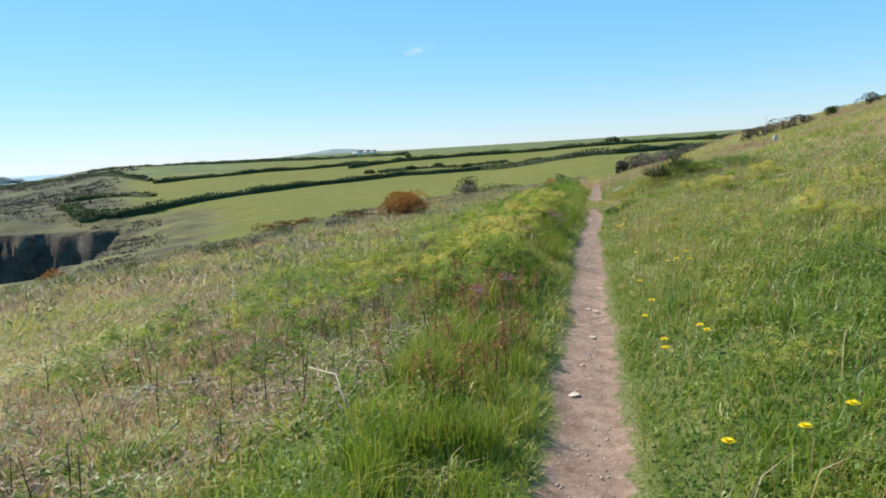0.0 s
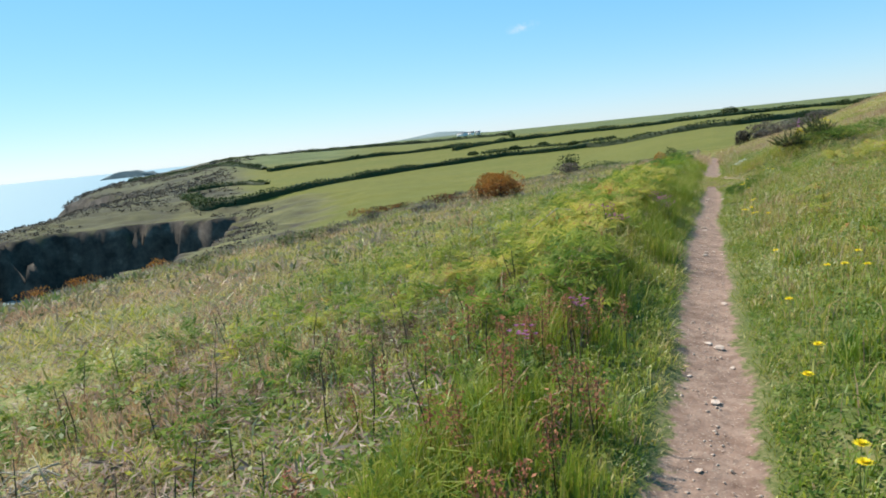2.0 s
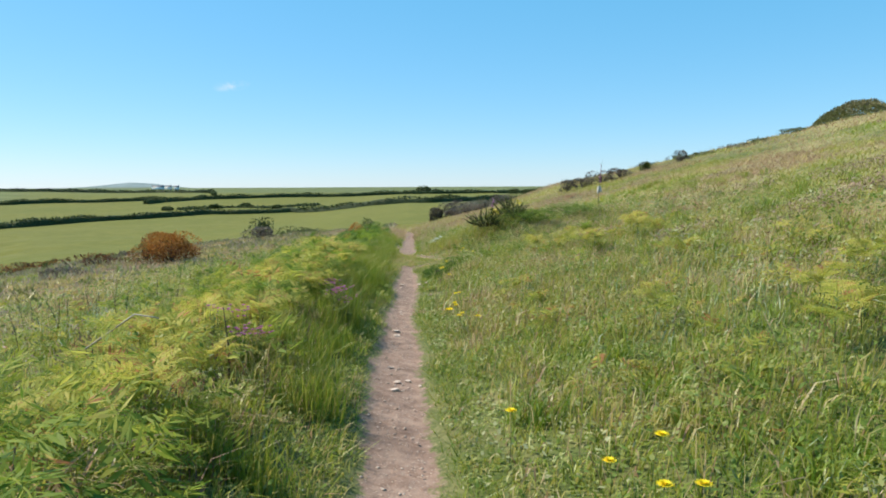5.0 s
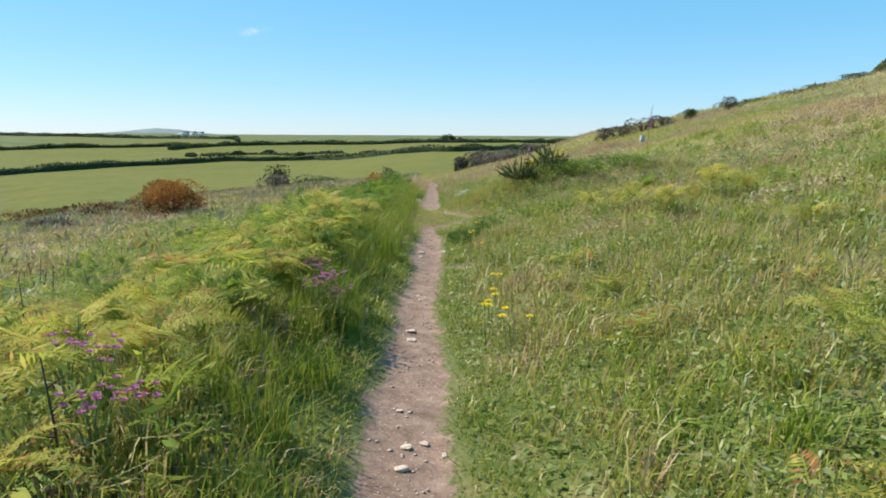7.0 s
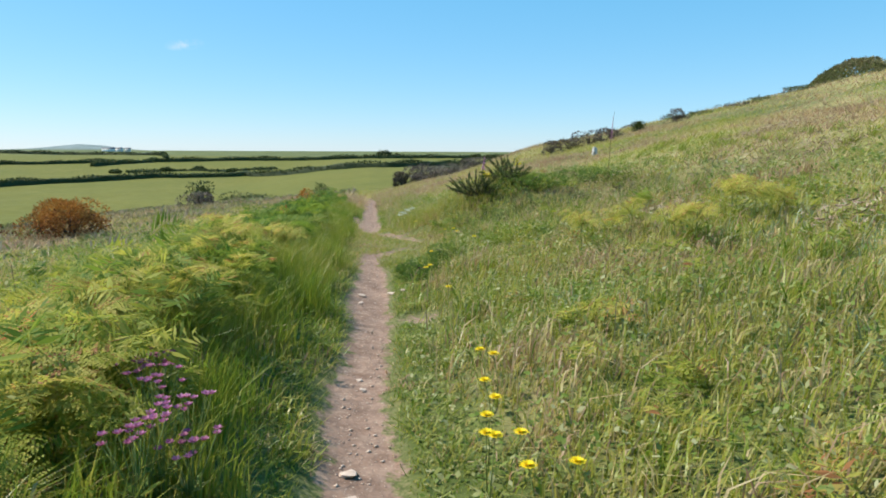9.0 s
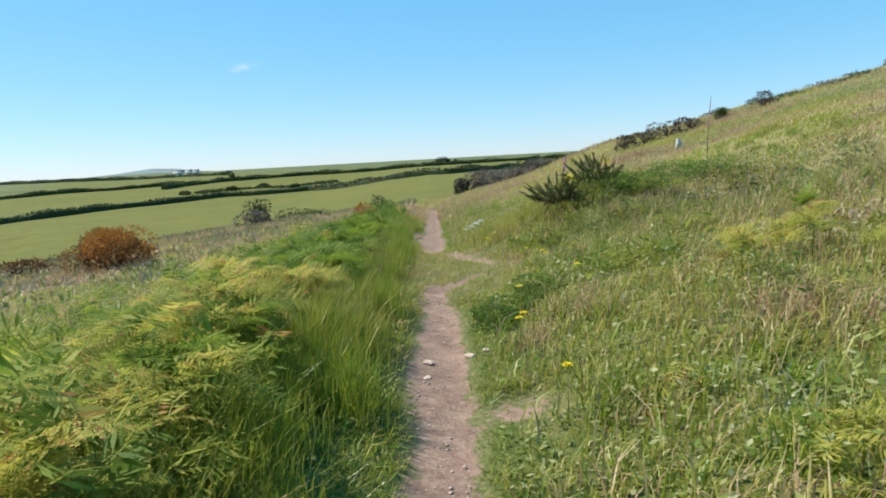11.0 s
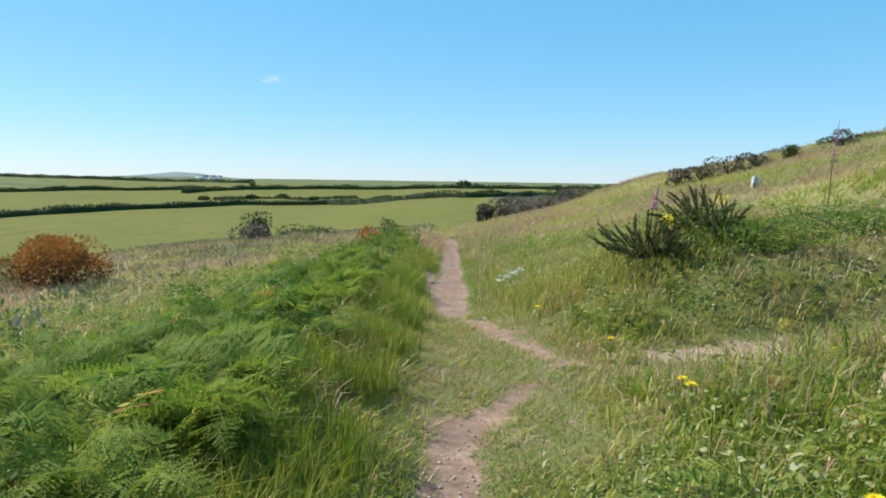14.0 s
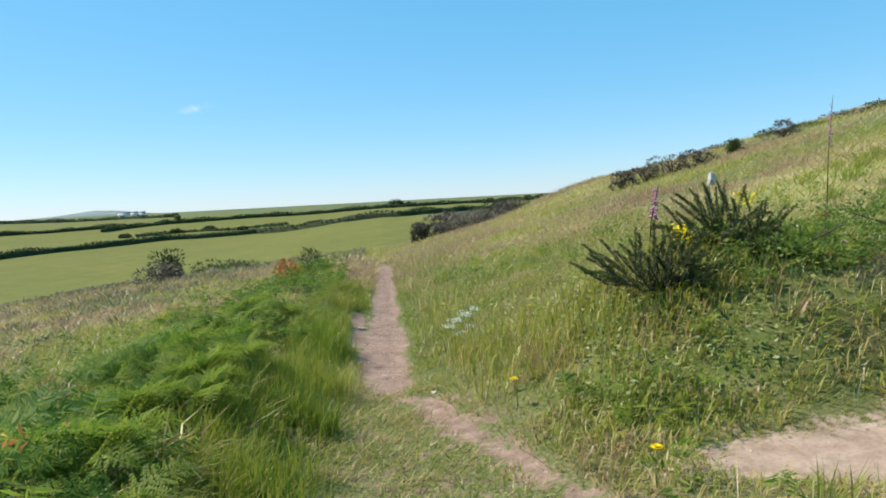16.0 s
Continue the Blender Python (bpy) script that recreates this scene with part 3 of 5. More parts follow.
def litter():
    """Flattened dead bracken in patches."""
    spot = lambda x, y: np.clip(4.0 * (puffs(x, y, 1.3, 11) - 0.5), 0, 1) * np.where(x < 0, 1.3 * ease(9.5, 6.5, y) + 0.3, 0.7)
    x1, y1 = scatter(-9, -1.3, 1, 16, 950, spot)
    x2, y2 = scatter(3.0, 16, 5, 34, 190, spot)
    px, py = [], []
    for cx, cy, cr in ((5.4, 14.2, 0.8), (6.6, 14.8, 0.9), (6.7, 21.0, 0.9), (7.6, 20.6, 1.0), (3.7, 14.6, 0.5), (4.2, 21.2, 0.9), (3.3, 19.4, 0.5), (5.5, 9.8, 0.7), (3.4, 8.9, 0.5), (9.0, 25.0, 1.2), (3.0, 16.6, 0.45), (8.2, 17.5, 1.0),
                       (-1.9, 5.6, 0.35), (-2.2, 4.2, 0.3), (-3.1, 4.6, 0.3), (-2.6, 6.8, 0.4), (-1.5, 13.6, 0.2), (-2.4, 9.0, 0.3)):
        k = int(1500 * cr * cr) + 120
        px.append(cx + rng.normal(0, cr * 0.55, k))
        py.append(cy + rng.normal(0, cr * 0.4, k))
    x, y = np.concatenate([x1, x2] + px), np.concatenate([y1, y2] + py)
    n = len(x)
    z = height(x, y) + rng.uniform(0.02, 0.2, n)
    a, tilt = rng.uniform(0, 2 * math.pi, n), rng.normal(0, 0.4, n)
    long = rng.uniform(0.04, 0.11, n)
    along = np.stack([np.cos(a) * np.cos(tilt), np.sin(a) * np.cos(tilt), np.sin(tilt)], 1) * long[:, None]
    across = np.stack([-np.sin(a), np.cos(a), rng.normal(0, 0.5, n)], 1) * (long * 0.12)[:, None]
    return new("dead_bracken", mesh_of("dead_bracken", *leaf_set(np.stack([x, y, z], 1), along, across, rng.random(n)), LITTER))


def frond_arrays(foot, turn, long, rise, tint, pairs=8, crinkle=0.22, slim=0.26, teeth=0, wide=0.44):
    """Arching fern fronds: two rows of tapering crinkled leaflets along a curved rib, and the rib itself; teeth: lobes along each side of a leaflet."""
    n = len(foot)
    head = np.stack([np.cos(turn), np.sin(turn)], 1)
    roll = rng.normal(0, 0.45, n)
    side = np.stack([-np.sin(turn) * np.cos(roll), np.cos(turn) * np.cos(roll), np.sin(roll)], 1)
    here, out, ribs = foot.copy(), [], [foot.copy()]
    for k in range(1, pairs + 1):
        s = k / pairs
        ang = rise - (rise + 0.75) * s ** 1.2
        step = np.concatenate([head * np.cos(ang)[:, None], np.sin(ang)[:, None]], 1)
        here = here + step * (long / pairs)[:, None]
        ribs.append(here.copy())
        leaf = long * (wide * (1 - s) ** 0.8 + 0.05)
        for sign in (-1, 1):
            d = unit(side * sign + step * 0.45 + rng.normal(0, crinkle, (n, 3)) - np.array([0, 0, 0.12]))
            flat = unit(step + rng.normal(0, 1.5 * crinkle, (n, 3)))
            shade = tint + rng.normal(0, 0.1, n)
            if not teeth:
                out.append((here, d * leaf[:, None], flat * (leaf * slim)[:, None], shade))
            for j in range(teeth):
                q = (j + 0.3) / teeth
                size = leaf * (0.19 * (1 - 0.75 * q) + 0.02)
                for edge in (-1, 1):
                    lobe = unit(flat * edge + d * 0.7 + rng.normal(0, 0.15, (n, 3)))
                    out.append((here + d * (leaf * q)[:, None], lobe * size[:, None], unit(np.cross(np.cross(d, flat), lobe)) * (leaf * 0.75 / teeth)[:, None], shade + rng.normal(0, 0.06, n)))
    co, loops, sizes, tn = leaf_set(*(np.concatenate([o[i] for o in out]) for i in range(4)))
    m = pairs // 2
    strip = np.stack([ribs[0] - side * 0.003, ribs[0] + side * 0.003, ribs[m] + side * 0.002, ribs[m] - side * 0.002, ribs[-1]], 1).reshape(-1, 3)
    more = (np.arange(n)[:, None] * 5 + np.array([[0, 1, 2, 3, 3, 2, 4]])).ravel() + len(co)
    return (np.concatenate([co, strip]), np.concatenate([loops, more]), np.concatenate([sizes, np.tile([4, 3], n)]),
            np.concatenate([tn, np.full(n * 5, 0.55)]))


def bracken_mass():
    x1, y1 = scatter(-2.4, -0.85, 6.0, 34, 36, lambda x, y: np.clip(3.6 * puffs(x, y, 0.6, 5) - 1.2, 0, 1))
    x2, y2 = scatter(-5.5, -2.4, 5.0, 32, 14, lambda x, y: np.clip(2.4 * puffs(x, y, 1.1, 7) - 0.6, 0, 1) * (1 - ease(3.0, 4.6, -x) * ease(9, 14, y)))
    x3, y3 = scatter(-5.0, -0.9, 1.5, 6.0, 8, lambda x, y: np.clip(2.4 * puffs(x, y, 0.9, 7) - 0.75, 0, 1))
    x4, y4 = scatter(0.9, 4.5, 3.0, 30, 9, lambda x, y: np.clip(2.4 * puffs(x, y, 0.8, 13) - 0.7, 0, 1))
    x, y = np.concatenate([x1, x2, x3, x4]), np.concatenate([y1, y2, y3, y4])
    tall = np.where(x > 0, 0.14, np.where(y < 6, 0.15, 0.3 - 0.05 * ease(15, 18, y))) * rng.uniform(0.6, 1.35, len(x)) * (0.35 + 1.3 * puffs(x, y, 0.55, 5))
    k = rng.integers(4, 8, len(x))
    px, py, pt = np.repeat(x, k), np.repeat(y, k), np.repeat(tall, k)
    n = len(px)
    foot = np.stack([px + rng.normal(0, 0.05, n), py + rng.normal(0, 0.05, n), height(px, py) + pt * rng.uniform(0.3, 1.15, n)], 1)
    tint = np.repeat(0.1 + 0.75 * puffs(x, y, 0.9, 2) + 0.1 * ease(15.5, 13, y) - 0.3 * ease(16.5, 18.5, y) - 0.15 * ease(10.5, 8, y) + np.where(x > 0, 0.15, 0) + rng.normal(0, 0.13, len(x)), k) + rng.normal(0, 0.08, n)
    tint = np.where(rng.random(n) < 0.025, 1.0, tint)
    arr = frond_arrays(foot, rng.uniform(0, 2 * math.pi, n), rng.uniform(0.12, 0.27, n) * np.where(px > 0, 0.85, 1), rng.uniform(-0.1, 1.2, n), np.where(tint < 0.999, np.minimum(tint, 0.9), 1.0), 11, 0.2, 0.19)
    return new("bracken", mesh_of("bracken", *arr, BRACKEN))


def heather():
    """The brown low scrub along the brow."""
    x1, y1 = scatter(-17, -4, 3, 60, 7, lambda x, y: ease(7.2, 10.5, -x + 1.5 * waves(x, y, 6, 2) + 3.4 * ease(9, 15, y) + 0.06 * np.maximum(y - 25, 0)))
    x2, y2 = scatter(-9, -0.8, 34, 56, 5)
    x3, y3 = scatter(-26, -17, 8, 62, 2.5)
    x, y = np.concatenate([x1, x2, x3]), np.concatenate([y1, y2, y3])
    k = 12
    m = len(x)
    tone = 0.9 * puffs(x, y, 1.8, 14) + 0.05 + rng.normal(0, 0.2, m)
    size = rng.uniform(0.06, 0.2, m) * (0.5 + puffs(x, y, 1.6, 3))
    cx, cy, cs = np.repeat(x, k), np.repeat(y, k), np.repeat(size, k)
    n = len(cx)
    d = unit(rng.normal(0, 1, (n, 3)) + np.array([0, 0, 0.7]))
    foot = np.stack([cx, cy, height(cx, cy) + 0.02], 1) + d * np.array([1.3, 1.3, 0.6]) * (cs * 0.7)[:, None]
    along = unit(d + rng.normal(0, 0.4, (n, 3))) * cs[:, None]
    across = unit(np.cross(along, rng.normal(0, 1, (n, 3)))) * (cs * 0.2)[:, None]
    return new("heather", mesh_of("heather", *leaf_set(foot, along, across, np.repeat(tone, k) + rng.normal(0, 0.1, n)), HEATHER))


tagged(grass_near(), "mixed green and straw meadow grass beside the footpath", "grass", kind="stuff")
tagged(grass_long(), "long lush green grass tussocks at the path's edge", "grass", kind="stuff")
tagged(grass_broad(), "broad-bladed yellow-green grass tussocks over the meadow", "grass", kind="stuff")
tagged(grass_pale(), "pale silvery green grass blades among the bracken", "grass", kind="stuff")
tagged(grass_heads(), "thin brown seeding grass stalks over the turf", "grass", kind="stuff")
tagged(grass_far(), "wind-blown pale meadow grass over the hillside", "grass", kind="stuff")
tagged(low_leaves(), "small clover and plantain leaves among the grass", "undergrowth", kind="stuff")
tagged(litter(), "flattened pinkish-brown dead bracken in patches", "dead bracken", kind="stuff")
tagged(bracken_mass(), "dense yellow-green bracken fronds beside the path", "bracken", kind="stuff")
def worn_grass():
    """Short trodden grass where the paths meet."""
    x, y = scatter(-1.6, 4.0, 17.8, 23.5, 3600, lambda x, y: 0.95 * (bare(x, y) > 0.03), wear=0.45)
    n = len(x)
    return blades("grass", x, y, rng.uniform(0.03, 0.13, n) * (0.4 + puffs(x, y, 0.25, 6)), rng.uniform(0.006, 0.012, n), rng.uniform(0.5, 1.5, n), rng.random(n) * 0.75 + 0.5 * puffs(x, y, 0.4, 4) + 0.05, GRASS, three=False)


def dead_under():
    """Brown dead stems and leaves under the bracken."""
    x, y = scatter(-3.2, -0.8, 5.5, 30, 420, lambda x, y: np.clip(3 * puffs(x, y, 0.7, 15) - 0.85 + 0.4 * ease(16, 18, y), 0, 1))
    n = len(x)
    return blades("dead_bracken", x, y, rng.uniform(0.1, 0.28, n), rng.uniform(0.005, 0.011, n), rng.uniform(0.2, 0.6, n), rng.random(n) * np.where(y > 16, 0.25, 0.5), LITTER)


tagged(dead_under(), "brown dead stems standing under the bracken", "dead bracken", kind="stuff")
def edge_grass():
    """Short thick grass along both edges of the path."""
    x, y = scatter(-0.62, 0.5, 1.0, 34, 3200, lambda x, y: 0.95 * (np.abs(x - path_x(y)) < 0.5), wear=0.12, fuzz=0.3)
    n = len(x)
    tall = rng.uniform(0.04, 0.13, n) * (0.4 + 1.0 * puffs(x, y, 0.22, 3))
    return blades("grass", x, y, tall, rng.uniform(0.005, 0.011, n), rng.uniform(0.3, 1.3, n), rng.random(n) * 0.7 + 0.35 * puffs(x, y, 0.5, 2) - 0.1, GRASS, three=False)


def seeding_grass():
    """Taller brown-headed grass beside the side track and along the far path."""
    x1, y1 = scatter(1.1, 4.6, 18.0, 19.7, 700, wear=0.2)
    x4, y4 = scatter(1.85, 4.4, 18.6, 19.55, 900, wear=0.5)
    x5, y5 = scatter(0.5, 2.6, 21.6, 26.5, 700)
    x2, y2 = scatter(0.3, 1.5, 22.6, 36, 190)
    x3, y3 = scatter(0.25, 0.9, 13.0, 16.5, 120)
    x, y = np.concatenate([x1, x2, x3, x4, x5]), np.concatenate([y1, y2, y3, y4, y5])
    n = len(x)
    yellow = np.arange(n) >= n - len(x5)
    return blades("grass", x, y, rng.uniform(0.14, 0.34, n) * np.where((x > 1.8) & (y > 18.5) & (y < 20), 1.45, 1), rng.uniform(0.005, 0.011, n), rng.uniform(0.2, 0.7, n), np.where(yellow, rng.uniform(0.5, 0.8, n), np.where(rng.random(n) < 0.45, rng.uniform(0.85, 1.0, n), rng.uniform(0.2, 0.75, n))), GRASS)


tagged(edge_grass(), "short green and straw grass edging the path", "grass", kind="stuff")
tagged(seeding_grass(), "brown-headed seeding grass beside the tracks", "grass", kind="stuff")
tagged(worn_grass(), "short trodden dry grass where the paths meet", "grass", kind="stuff")
tagged(heather(), "low brown heather scrub along the brow", "heather", kind="stuff")


# ---- things ----


def part(name, me, parent, label=""):
    ob = new(name, me)
    ob.parent = parent
    return tagged(ob, label)


def root(name, x, y, label, category, group="", sink=0.0, turn=0.0):
    """The empty base of a thing that stands on the ground."""
    ob = new(name)
    ob.empty_display_size = 0.1
    ob.matrix_basis = pose(x, y, float(height(x, y)) - sink, 0, 0, turn)
    return tagged(ob, label, category, group)


def merged(sets):
    co, loops, sizes, at = [], [], [], 0
    for c, lo, si in sets:
        co.append(c), loops.append(lo + at), sizes.append(si)
        at += len(c)
    return np.concatenate(co), np.concatenate(loops), np.concatenate(sizes)


def tube(points, radii, sides=5):
    p = np.array(points, float)
    ring = []
    for i in range(len(p)):
        d = unit((p[min(i + 1, len(p) - 1)] - p[max(i - 1, 0)])[None])[0]
        u = unit(np.cross(d, [0.3, 0.9, 0.2])[None])[0]
        v = np.cross(d, u)
        a = np.arange(sides) * 2 * math.pi / sides
        ring.append(p[i] + radii[i] * (np.cos(a)[:, None] * u + np.sin(a)[:, None] * v))
    loops = [[i * sides + j, i * sides + (j + 1) % sides, (i + 1) * sides + (j + 1) % sides, (i + 1) * sides + j] for i in range(len(p) - 1) for j in range(sides)]
    loops = np.array(loops).ravel()
    caps = np.concatenate([np.arange(sides)[::-1], np.arange(sides) + (len(p) - 1) * sides])
    return np.concatenate(ring), np.concatenate([loops, caps]), np.concatenate([np.full((len(p) - 1) * sides, 4), [sides, sides]])


def foliage(w, d, h, leaves, size, spiky, tint_mid, spread_tint, lobes=7, thin_leaf=0.35):
    """Leaf arrays of a lobed bush, local to its base."""
    c = np.stack([rng.uniform(-0.32, 0.32, lobes) * w, rng.uniform(-0.32, 0.32, lobes) * d, rng.uniform(0.08, 0.58, lobes) * h], 1)
    r = rng.uniform(0.22, 0.38, lobes)
    pick = rng.integers(0, lobes, leaves)
    dirs = unit(rng.normal(0, 1, (leaves, 3)) + np.array([0, 0, 0.35]))
    deep = rng.uniform(0.55, 1.0, leaves) ** 0.6
    base = c[pick] + dirs * (r[pick] * deep)[:, None] * np.array([w, d, h * 1.0])
    base[:, 2] = np.maximum(base[:, 2], 0.02)
    along = unit(dirs + rng.normal(0, 1 - spiky, (leaves, 3)) * 0.8) * (size * rng.uniform(0.6, 1.4, leaves))[:, None]
    across = unit(np.cross(along, rng.normal(0, 1, (leaves, 3)))) * (size * thin_leaf * rng.uniform(0.7, 1.3, leaves))[:, None]
    # Light from above put into the tint: upward sides of lobes lighter.
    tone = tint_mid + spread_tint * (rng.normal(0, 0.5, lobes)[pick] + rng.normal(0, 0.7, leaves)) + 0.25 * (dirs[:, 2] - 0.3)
    return leaf_set(base, along, across, tone)


def bush(name, label, category, x, y, w, h, mat, leaves=900, size=0.12, spiky=0.6, tint=0.45, vary=0.2, depth=1.0, group="", lobes=7, sink=0.03):
    b = root(name, x, y, label, category, group, sink=sink)
    limbs = []
    for k in range(6):
        a = k * 1.05 + rng.uniform(-0.3, 0.3)
        e = np.array([math.cos(a) * w * 0.33, math.sin(a) * w * 0.33 * depth, h * rng.uniform(0.5, 0.75)])
        limbs.append(tube([(0, 0, 0), e * 0.5 + np.array([0, 0, h * 0.06]), e], [0.025 * h + 0.008, 0.016 * h + 0.005, 0.004]))
    part("woody_base", mesh_of("woody_base", *merged(limbs), None, WOOD), b, "grey-brown woody stems")
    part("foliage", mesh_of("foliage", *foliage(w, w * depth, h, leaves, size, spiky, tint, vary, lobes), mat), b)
    return b


# scrub along the brow and round the field
bush("gorse_bush", "large rusty orange gorse bush on the heath", "gorse", -8.4, 29.6, 2.0, 1.3, GORSE_DRY, 7500, 0.085, 0.5, 0.8, 0.2, lobes=13)
bush("gorse_bush", "dark green gorse shoot beside the rusty gorse", "gorse", -9.3, 29.8, 0.6, 1.1, GORSE, 700, 0.09, 0.6, 0.3, 0.2)
bush("gorse_bush", "small bright orange gorse bush above the field", "gorse", -1.95, 32.0, 0.8, 0.85, GORSE_DRY, 1300, 0.08, 0.5, 0.85, 0.15)
bush("gorse_bush", "small dark gorse bush beside an orange one", "gorse", -1.7, 33.6, 0.6, 0.9, GORSE, 600, 0.08, 0.6, 0.3, 0.2)
bush("thorn_bush", "dark windswept thorn bush at the field's edge", "bush", -8.4, 44.5, 1.1, 1.5, HEDGE, 1000, 0.14, 0.4, 0.3, 0.2)
bush("thorn_bush", "grey half-bare thorn bush at the field's edge", "bush", -8.2, 43.2, 1.5, 0.8, SCRUB, 800, 0.13, 0.5, 0.5, 0.2)
bush("thorn_bush", "low spreading green bush at the field's edge", "bush", -6.4, 46.0, 3.2, 0.7, HEDGE, 1200, 0.14, 0.4, 0.75, 0.2)
bush("gorse_bush", "low rusty gorse bush on the heath slope", "gorse", -23.6, 47.5, 3.0, 0.9, GORSE_DRY, 1400, 0.14, 0.5, 0.45, 0.3)
bush("gorse_bush", "low rusty gorse bush on the heath slope", "gorse", -21.0, 46.5, 1.8, 0.7, GORSE_DRY, 800, 0.14, 0.5, 0.35, 0.3)
bush("heath_bush", "brown dry heath bush on the brow", "bush", -11.2, 30.5, 1.8, 0.6, GORSE_DRY, 900, 0.1, 0.5, 0.3, 0.15)
bush("heath_bush", "brown dry heath bush on the brow", "bush", -10.0, 25.5, 1.3, 0.45, SCRUB, 800, 0.1, 0.5, 0.45, 0.2)
for q in range(9):
    bush("gorse_bush", "low orange gorse bush near the cliff edge", "gorse", -30 - 1.8 * q + rng.uniform(-0.8, 0.8), 31 - 0.9 * q + rng.uniform(-1, 1), rng.uniform(0.9, 1.9), rng.uniform(0.5, 0.9),
         GORSE_DRY, 420, 0.14, 0.5, 0.8, 0.2, group="gorse near the cliff edge")
for q in range(16):
    gy = rng.uniform(12, 42)
    bush("heath_bush", "grey-brown tuft of heath scrub on the brow", "bush", -9.5 - rng.uniform(0, 5) - 0.08 * gy, gy, rng.uniform(0.4, 1.0), rng.uniform(0.3, 0.55), SCRUB if q % 3 else GORSE, 350, 0.08, 0.5, 0.5, 0.2,
         group="scrub along the brow")
# scrub beside the far end of the path
bush("thorn_bush", "dark brown dense thorn bush beside the path", "bush", 1.8, 48.0, 1.0, 1.0, SCRUB, 1500, 0.12, 0.5, 0.22, 0.15)
bush("thorn_bush", "dark thorn bush with a mauve-brown crown", "bush", 2.7, 48.4, 1.6, 1.35, SCRUB, 2000, 0.12, 0.5, 0.38, 0.15)
bush("thorn_bush", "grey-brown leafless thorn bush beside the path", "bush", 3.2, 47.3, 2.0, 0.85, SCRUB, 1800, 0.11, 0.5, 0.6, 0.12)
bush("thorn_bush", "grey-brown leafless thorn thicket", "bush", 4.4, 49.0, 2.4, 0.9, SCRUB, 2000, 0.11, 0.5, 0.65, 0.12)
bush("thorn_bush", "dark green thorn bush in the thicket", "bush", 4.9, 50.0, 0.9, 1.15, HEDGE, 900, 0.1, 0.4, 0.2, 0.15)
bush("thorn_bush", "dark green thorn bush in the thicket", "bush", 5.7, 50.2, 0.9, 1.0, HEDGE, 900, 0.1, 0.4, 0.25, 0.15)
bush("thorn_bush", "grey-brown leafless thorn thicket", "bush", 6.2, 49.5, 2.2, 0.7, SCRUB, 1500, 0.11, 0.5, 0.6, 0.12)
# scrub on the crest of the bank
for cx, cy, cw, ch, ct in ((7.9, 39.4, 0.9, 0.75, 0.24), (8.7, 39.3, 1.2, 0.8, 0.35), (9.6, 39.2, 1.3, 0.85, 0.3), (10.6, 39.3, 1.2, 0.7, 0.38), (11.9, 39.6, 0.5, 0.65, 0.2), (13.8, 39.8, 1.0, 0.7, 0.3)):
    bush("thorn_bush", "low dark thorn bush on the crest of the bank", "bush", cx, cy, cw, ch, SCRUB if ct > 0.22 else GORSE, 900, 0.09, 0.5, ct, 0.18, group="thorn bushes on the crest")
for q in range(14):
    cx = 14 + 1.3 * q + rng.uniform(-0.4, 0.4)
    bush("thorn_bush", "low green bush along the crest of the bank", "bush", cx, 43 - 0.35 * q + rng.uniform(-2, 2), rng.uniform(1.2, 2.6), rng.uniform(0.25, 0.5), HEDGE if q % 3 else SCRUB, 700, 0.1, 0.4, 0.6, 0.2,
         group="bushes along the crest", sink=0.16)


def domed_thicket(x, y, w, d, h, mat, leaves, label, lean=0.25, sink=0.3):
    """A wind-clipped thicket: a close-leaved dome, long to windward and steep to leeward."""
    b = root("thorn_thicket", x, y, label, "bush", sink=sink)
    limbs = []
    for k in range(9):
        a = k * 0.7
        e = np.array([math.cos(a) * w * 0.3, math.sin(a) * d * 0.3, h * 0.62])
        limbs.append(tube([(0, 0, 0), e * np.array([0.5, 0.5, 0.45]), e], [0.09, 0.05, 0.015]))
    part("woody_base", mesh_of("woody_base", *merged(limbs), None, WOOD), b, "grey-brown woody stems")
    dirs = unit(rng.normal(0, 1, (leaves, 3)) * np.array([1, 1, 0.9]))
    dirs[:, 2] = np.abs(dirs[:, 2])
    lump = 0.9 + 0.2 * puffs(dirs[:, 0] * 3 + 5, dirs[:, 1] * 3 + dirs[:, 2] * 2, 1.0, 19)
    base = dirs * (lump * rng.uniform(0.8, 1.0, leaves) ** 0.5)[:, None] * np.array([w / 2, d / 2, h])
    base[:, 0] += lean * w * 0.5 * (base[:, 2] / h)
    along = unit(dirs + rng.normal(0, 0.6, (leaves, 3))) * rng.uniform(0.09, 0.22, leaves)[:, None]
    across = unit(np.cross(along, rng.normal(0, 1, (leaves, 3)))) * rng.uniform(0.05, 0.09, leaves)[:, None]
    part("foliage", mesh_of("foliage", *leaf_set(base, along, across, 0.05 + 0.25 * puffs(base[:, 0], base[:, 2] * 2, 0.8, 6) + rng.normal(0, 0.08, leaves)), mat), b)
    return b


domed_thicket(27.8, 47.5, 5.4, 4.4, 2.4, HEATHER, 15000, "wind-clipped domed olive-brown thorn thicket on the hilltop", sink=0.4)
bush("thorn_tree", "low dark green thorn thicket on the hilltop", "bush", 30.0, 46.0, 4.0, 1.8, HEDGE, 3500, 0.22, 0.3, 0.75, 0.15, 0.9, lobes=14, sink=0.7)


